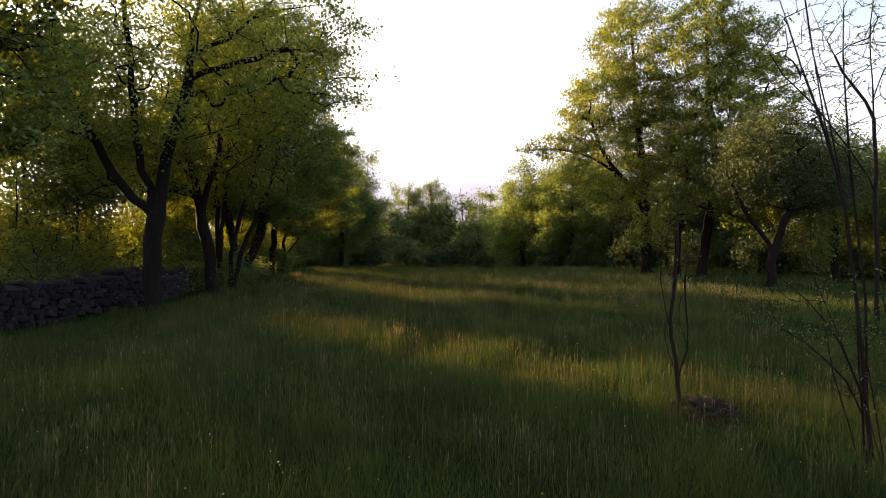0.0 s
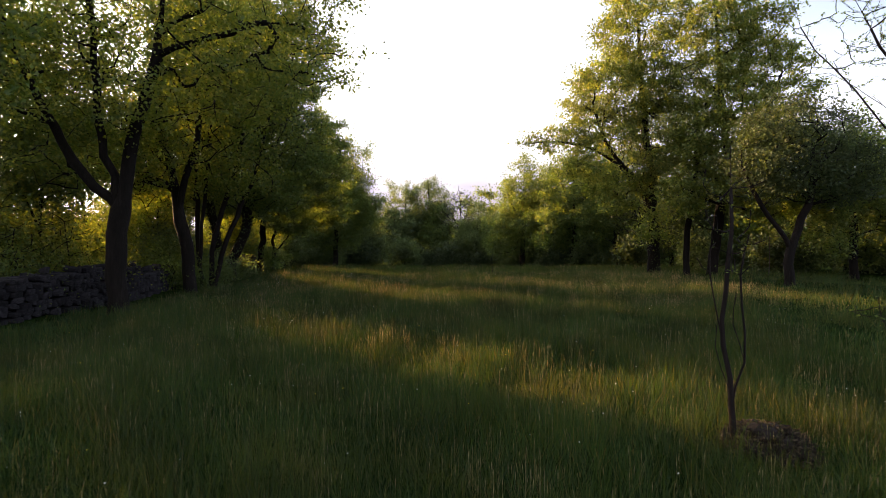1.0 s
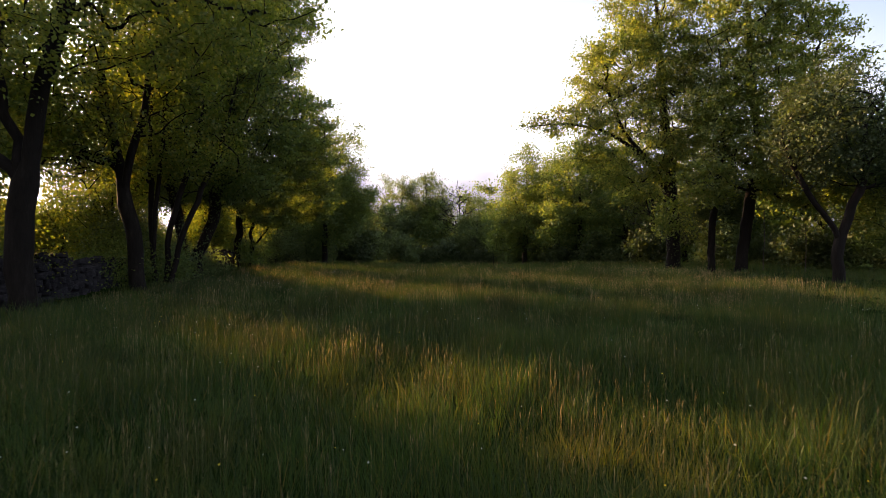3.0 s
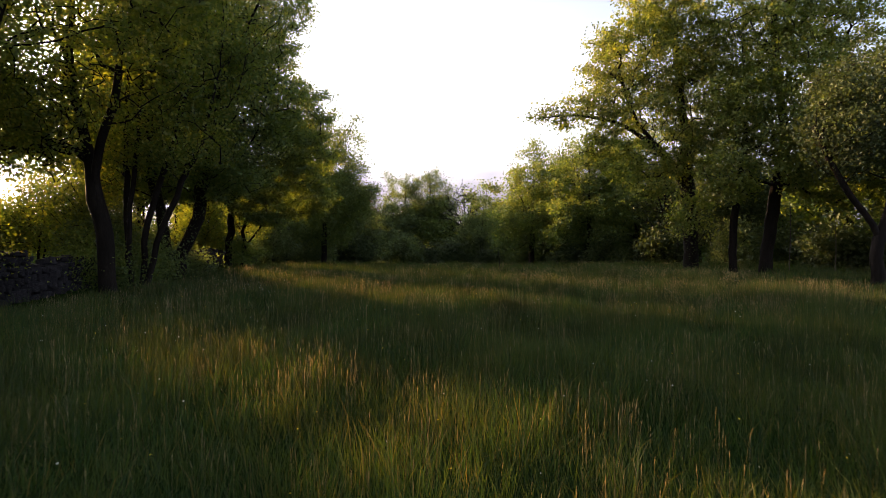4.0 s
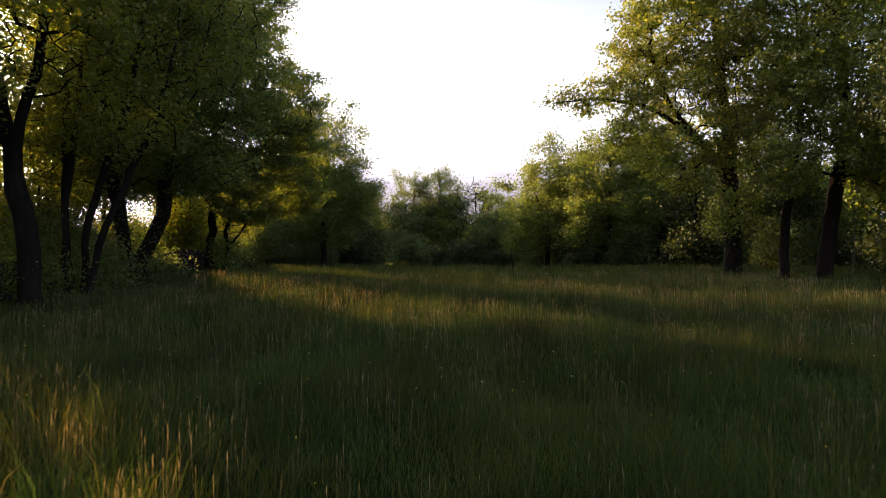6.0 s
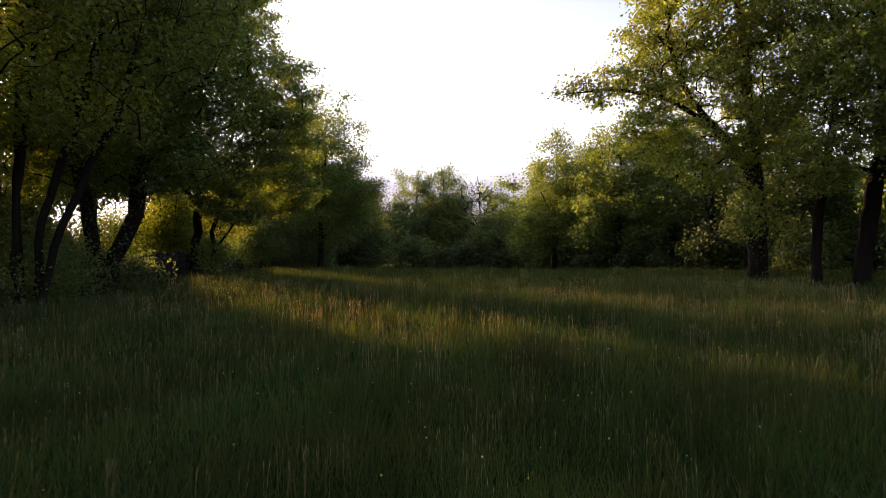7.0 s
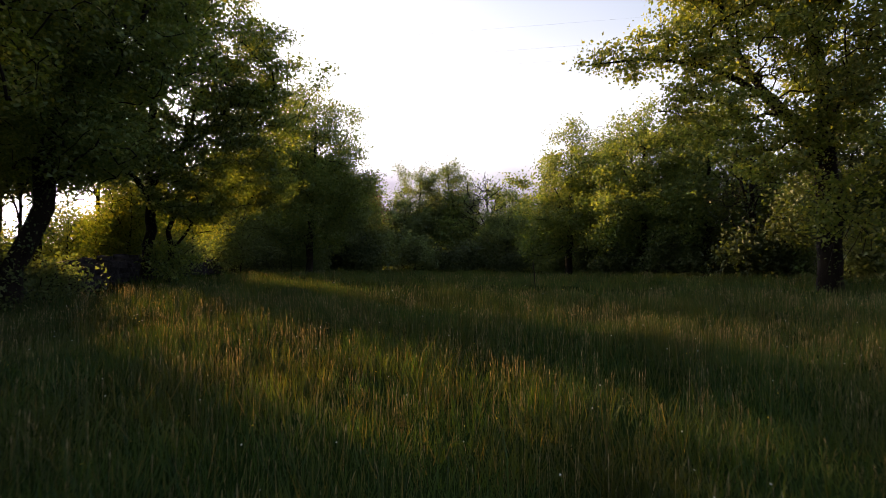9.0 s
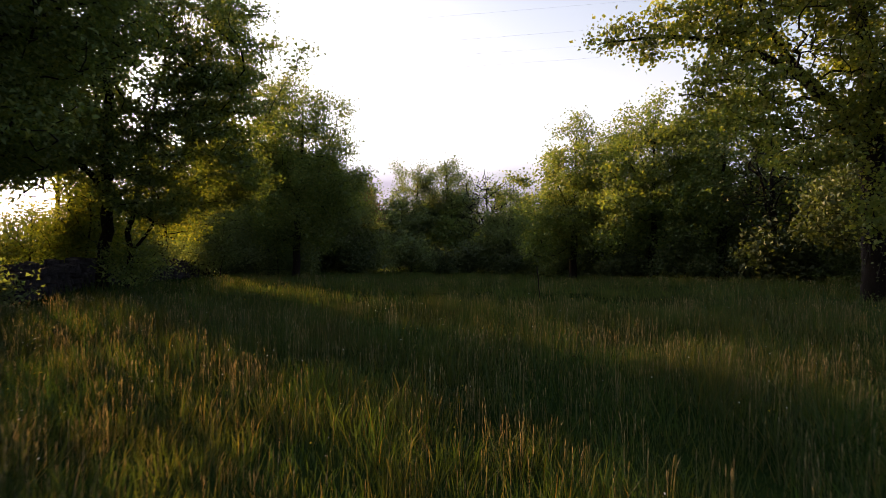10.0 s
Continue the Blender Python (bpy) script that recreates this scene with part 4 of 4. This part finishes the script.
def grass_patch(n, lo, hi, height, width, seed, clump=0.72, bent=0, per=30, tuft=0.1):
    rng = np.random.default_rng(seed)

    def keep(feet):
        inside = feet[0][:, 0] > -9.6 - 0.05 * (feet[0][:, 1] - 15)
        return [a[inside] for a in feet]
    v, f = spikes(keep(scatter(n, lo, hi, rng, clump, per, tuft)), height, width, rng)
    if bent:
        v2, f2 = blades(keep(scatter(bent, lo, hi, rng, 0.8, 8, tuft)), height * 1.25, width * 0.95, rng)
        v, f = np.concatenate([v, v2]), np.concatenate([f, f2 + len(v)])
    ob = new("meadow_grass", array_mesh("meadow_grass", v, f, BLADE))
    tagged(ob, "tall uncut green meadow grass", "grass", kind="stuff")


grass_patch(270000, (-7, 1.5), (8, 17), 0.33, 0.0034, 81, bent=36000)
grass_patch(160000, (-9, 17), (10, 31), 0.33, 0.0050, 82, bent=22000, tuft=0.12)
grass_patch(60000, (8, 3), (20, 31), 0.32, 0.008, 83, tuft=0.13)
grass_patch(40000, (-10.5, 4), (-7, 17), 0.28, 0.007, 84)
grass_patch(66000, (-12, 31), (20, 44), 0.32, 0.011, 85, tuft=0.16)
grass_patch(22000, (-14, -8), (16, 1.6), 0.28, 0.011, 87)
grass_patch(46000, (-22, 44), (22, 62), 0.32, 0.018, 86, tuft=0.2)


def seed_stems(n, lo, hi, seed, height, width):
    """Flowering stalks: a thin stem and a narrow spindle of seed at its top."""
    rng = np.random.default_rng(seed)
    p, grown, _ = scatter(n, lo, hi, rng, 0.75, 14, 0.14)
    tall = height * rng.uniform(0.75, 1.2, (n, 1)) * (0.7 + 0.3 * grown)
    a = rng.uniform(0, 2 * np.pi, n)
    lean = np.stack([np.cos(a), np.sin(a), 0 * a], -1) * tall * 0.12 * rng.normal(0, 1, (n, 1))
    root = np.column_stack([p, ground_z(p[:, 0], p[:, 1])])
    up = np.array((0, 0, 1.0))
    side = np.stack([-np.sin(a), np.cos(a), 0 * a], -1) * width
    neck, mid, top = root + up * tall * 0.8 + lean * 0.7, root + up * tall * 0.9 + lean * 0.88, root + up * tall + lean * 1.1
    v = np.stack([root - side * 0.3, root + side * 0.3, neck + side * 0.3, neck - side * 0.3, mid + side * 1.3, top, mid - side * 1.3], 1).reshape(-1, 3)
    o = np.arange(n)[:, None] * 7
    f = np.concatenate([o + (0, 1, 2), o + (0, 2, 3), o + (3, 2, 4), o + (3, 4, 6), o + (6, 4, 5)])
    ob = new("grass_seed_heads", array_mesh("grass_seed_heads", v, f, SEED))
    tagged(ob, "tan seed heads standing above the meadow grass", "grass", kind="stuff")


seed_stems(8500, (-7, 2), (8, 17), 91, 0.40, 0.0016)
seed_stems(13000, (-8, 17), (12, 30), 92, 0.38, 0.0022)
seed_stems(2200, (-9, 31), (16, 42), 93, 0.36, 0.003)


def flowers(n, lo, hi, seed):
    rng = np.random.default_rng(seed)
    p = scatter(n, lo, hi, rng, 0.15)[0]
    c = np.column_stack([p, ground_z(p[:, 0], p[:, 1]) + rng.uniform(0.2, 0.36, n)])
    r = rng.uniform(0.0035, 0.009, (n, 1))
    corners = np.array([(1, 0, 0), (0, 1, 0), (-1, 0, 0), (0, -1, 0), (0, 0, 0.9), (0, 0, -0.9)])
    v = (c[:, None] + corners[None] * r[:, None]).reshape(-1, 3)
    o = np.arange(n)[:, None] * 6
    f = np.concatenate([o + t for t in ((0, 1, 4), (1, 2, 4), (2, 3, 4), (3, 0, 4), (1, 0, 5), (2, 1, 5), (3, 2, 5), (0, 3, 5))])
    tagged(new("meadow_flowers", array_mesh("meadow_flowers", v, f, PETAL)), "tiny white and yellow flowers among the grass", "flowers", kind="stuff")


flowers(850, (-7, 2), (10, 32), 95)

# ---- dry stone wall ----
WALL = [(-12.4, 7.0), (-11.3, 12.0), (-10.3, 18.0), (-10.4, 24.0), (-11.0, 30.5), (-12.2, 38.0), (-13.2, 44.0)]


def wall_point(s):
    seg = [math.dist(a, b) for a, b in zip(WALL, WALL[1:])]
    for (a, b), d in zip(zip(WALL, WALL[1:]), seg):
        if s <= d:
            break
        s -= d
    k = min(s / d, 1)
    ang = math.atan2(b[1] - a[1], b[0] - a[0])
    return a[0] + (b[0] - a[0]) * k, a[1] + (b[1] - a[1]) * k, ang


def stone_mesh(seed):
    r = random.Random(seed)
    bm = bmesh.new()
    for k in range(8):
        sx, sy, sz = (1, -1)[k & 1], (1, -1)[k >> 1 & 1], (1, -1)[k >> 2]
        cut = r.uniform(0.16, 0.36)
        for a, b, c in ((cut, 0.02, 0.02), (0.03, cut, cut * 0.8)):
            bm.verts.new((sx * (0.5 - a - r.uniform(0, 0.06)), sy * (0.5 - b - r.uniform(0, 0.06)), sz * (0.5 - c - r.uniform(0, 0.1))))
    hull = bmesh.ops.convex_hull(bm, input=bm.verts)
    bmesh.ops.delete(bm, geom=[g for g in hull["geom_interior"] if isinstance(g, bmesh.types.BMVert)], context="VERTS")
    me = bpy.data.meshes.new("stone")
    bm.to_mesh(me)
    bm.free()
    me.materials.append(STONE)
    return me


STONES = [stone_mesh(k) for k in range(9)]
wall = tagged(new("stone_wall"), "old dry stone wall of grey field stones", "stone wall", kind="structure")
rs = random.Random(17)
far_v, far_f, far_n, singles = [], [], 0, 0
length = sum(math.dist(a, b) for a, b in zip(WALL, WALL[1:]))
s = 0.0
placed = []
for row in range(8):
    s = rs.uniform(0, 0.2)
    while s < length:
        w = rs.choice((0.14, 0.22, 0.3, 0.42)) * rs.uniform(0.85, 1.2)
        x, y, ang = wall_point(s + w / 2)
        h = rs.uniform(0.12, 0.23)
        rows = 8 if y < 20 else 6
        if row < rows and not (row == rows - 1 and rs.random() < 0.35):
            for face in (-1, 1) if row < rows - 1 else (0,):
                off = face * (0.30 - 0.022 * row) + rs.uniform(-0.07, 0.07)
                placed.append((x - math.sin(ang) * off, y + math.cos(ang) * off, row * 0.15 + 0.07 + rs.uniform(-0.03, 0.03), ang, w * 1.08, rs.uniform(0.34, 0.5), h * 1.1, face))
        s += w
for x, y, dz, ang, w, d, h, face in placed:
    z = float(ground_z(x, y)) + dz
    m = Matrix.Translation((x, y, z)) @ Matrix.Rotation(ang + rs.uniform(-0.35, 0.35), 4, "Z") @ Matrix.Rotation(rs.uniform(-0.25, 0.25), 4, "X") @ Matrix.Rotation(rs.uniform(-0.16, 0.16), 4, "Y") @ Matrix.Diagonal((w, d, h, 1))
    me = STONES[rs.randrange(9)]
    if 11.5 < y < 20.0 and face <= 0 and singles < 300:
        ob = part("stone", me, wall)
        ob.matrix_basis = m
        singles += 1
    else:
        far_v += [tuple(m @ v.co) for v in me.vertices]
        far_f += [tuple(i + far_n for i in p.vertices) for p in me.polygons]
        far_n += len(me.vertices)
rest = bpy.data.meshes.new("stones")
rest.from_pydata(far_v, [], far_f)
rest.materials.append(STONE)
tagged(part("stones", rest, wall), kind="stuff")
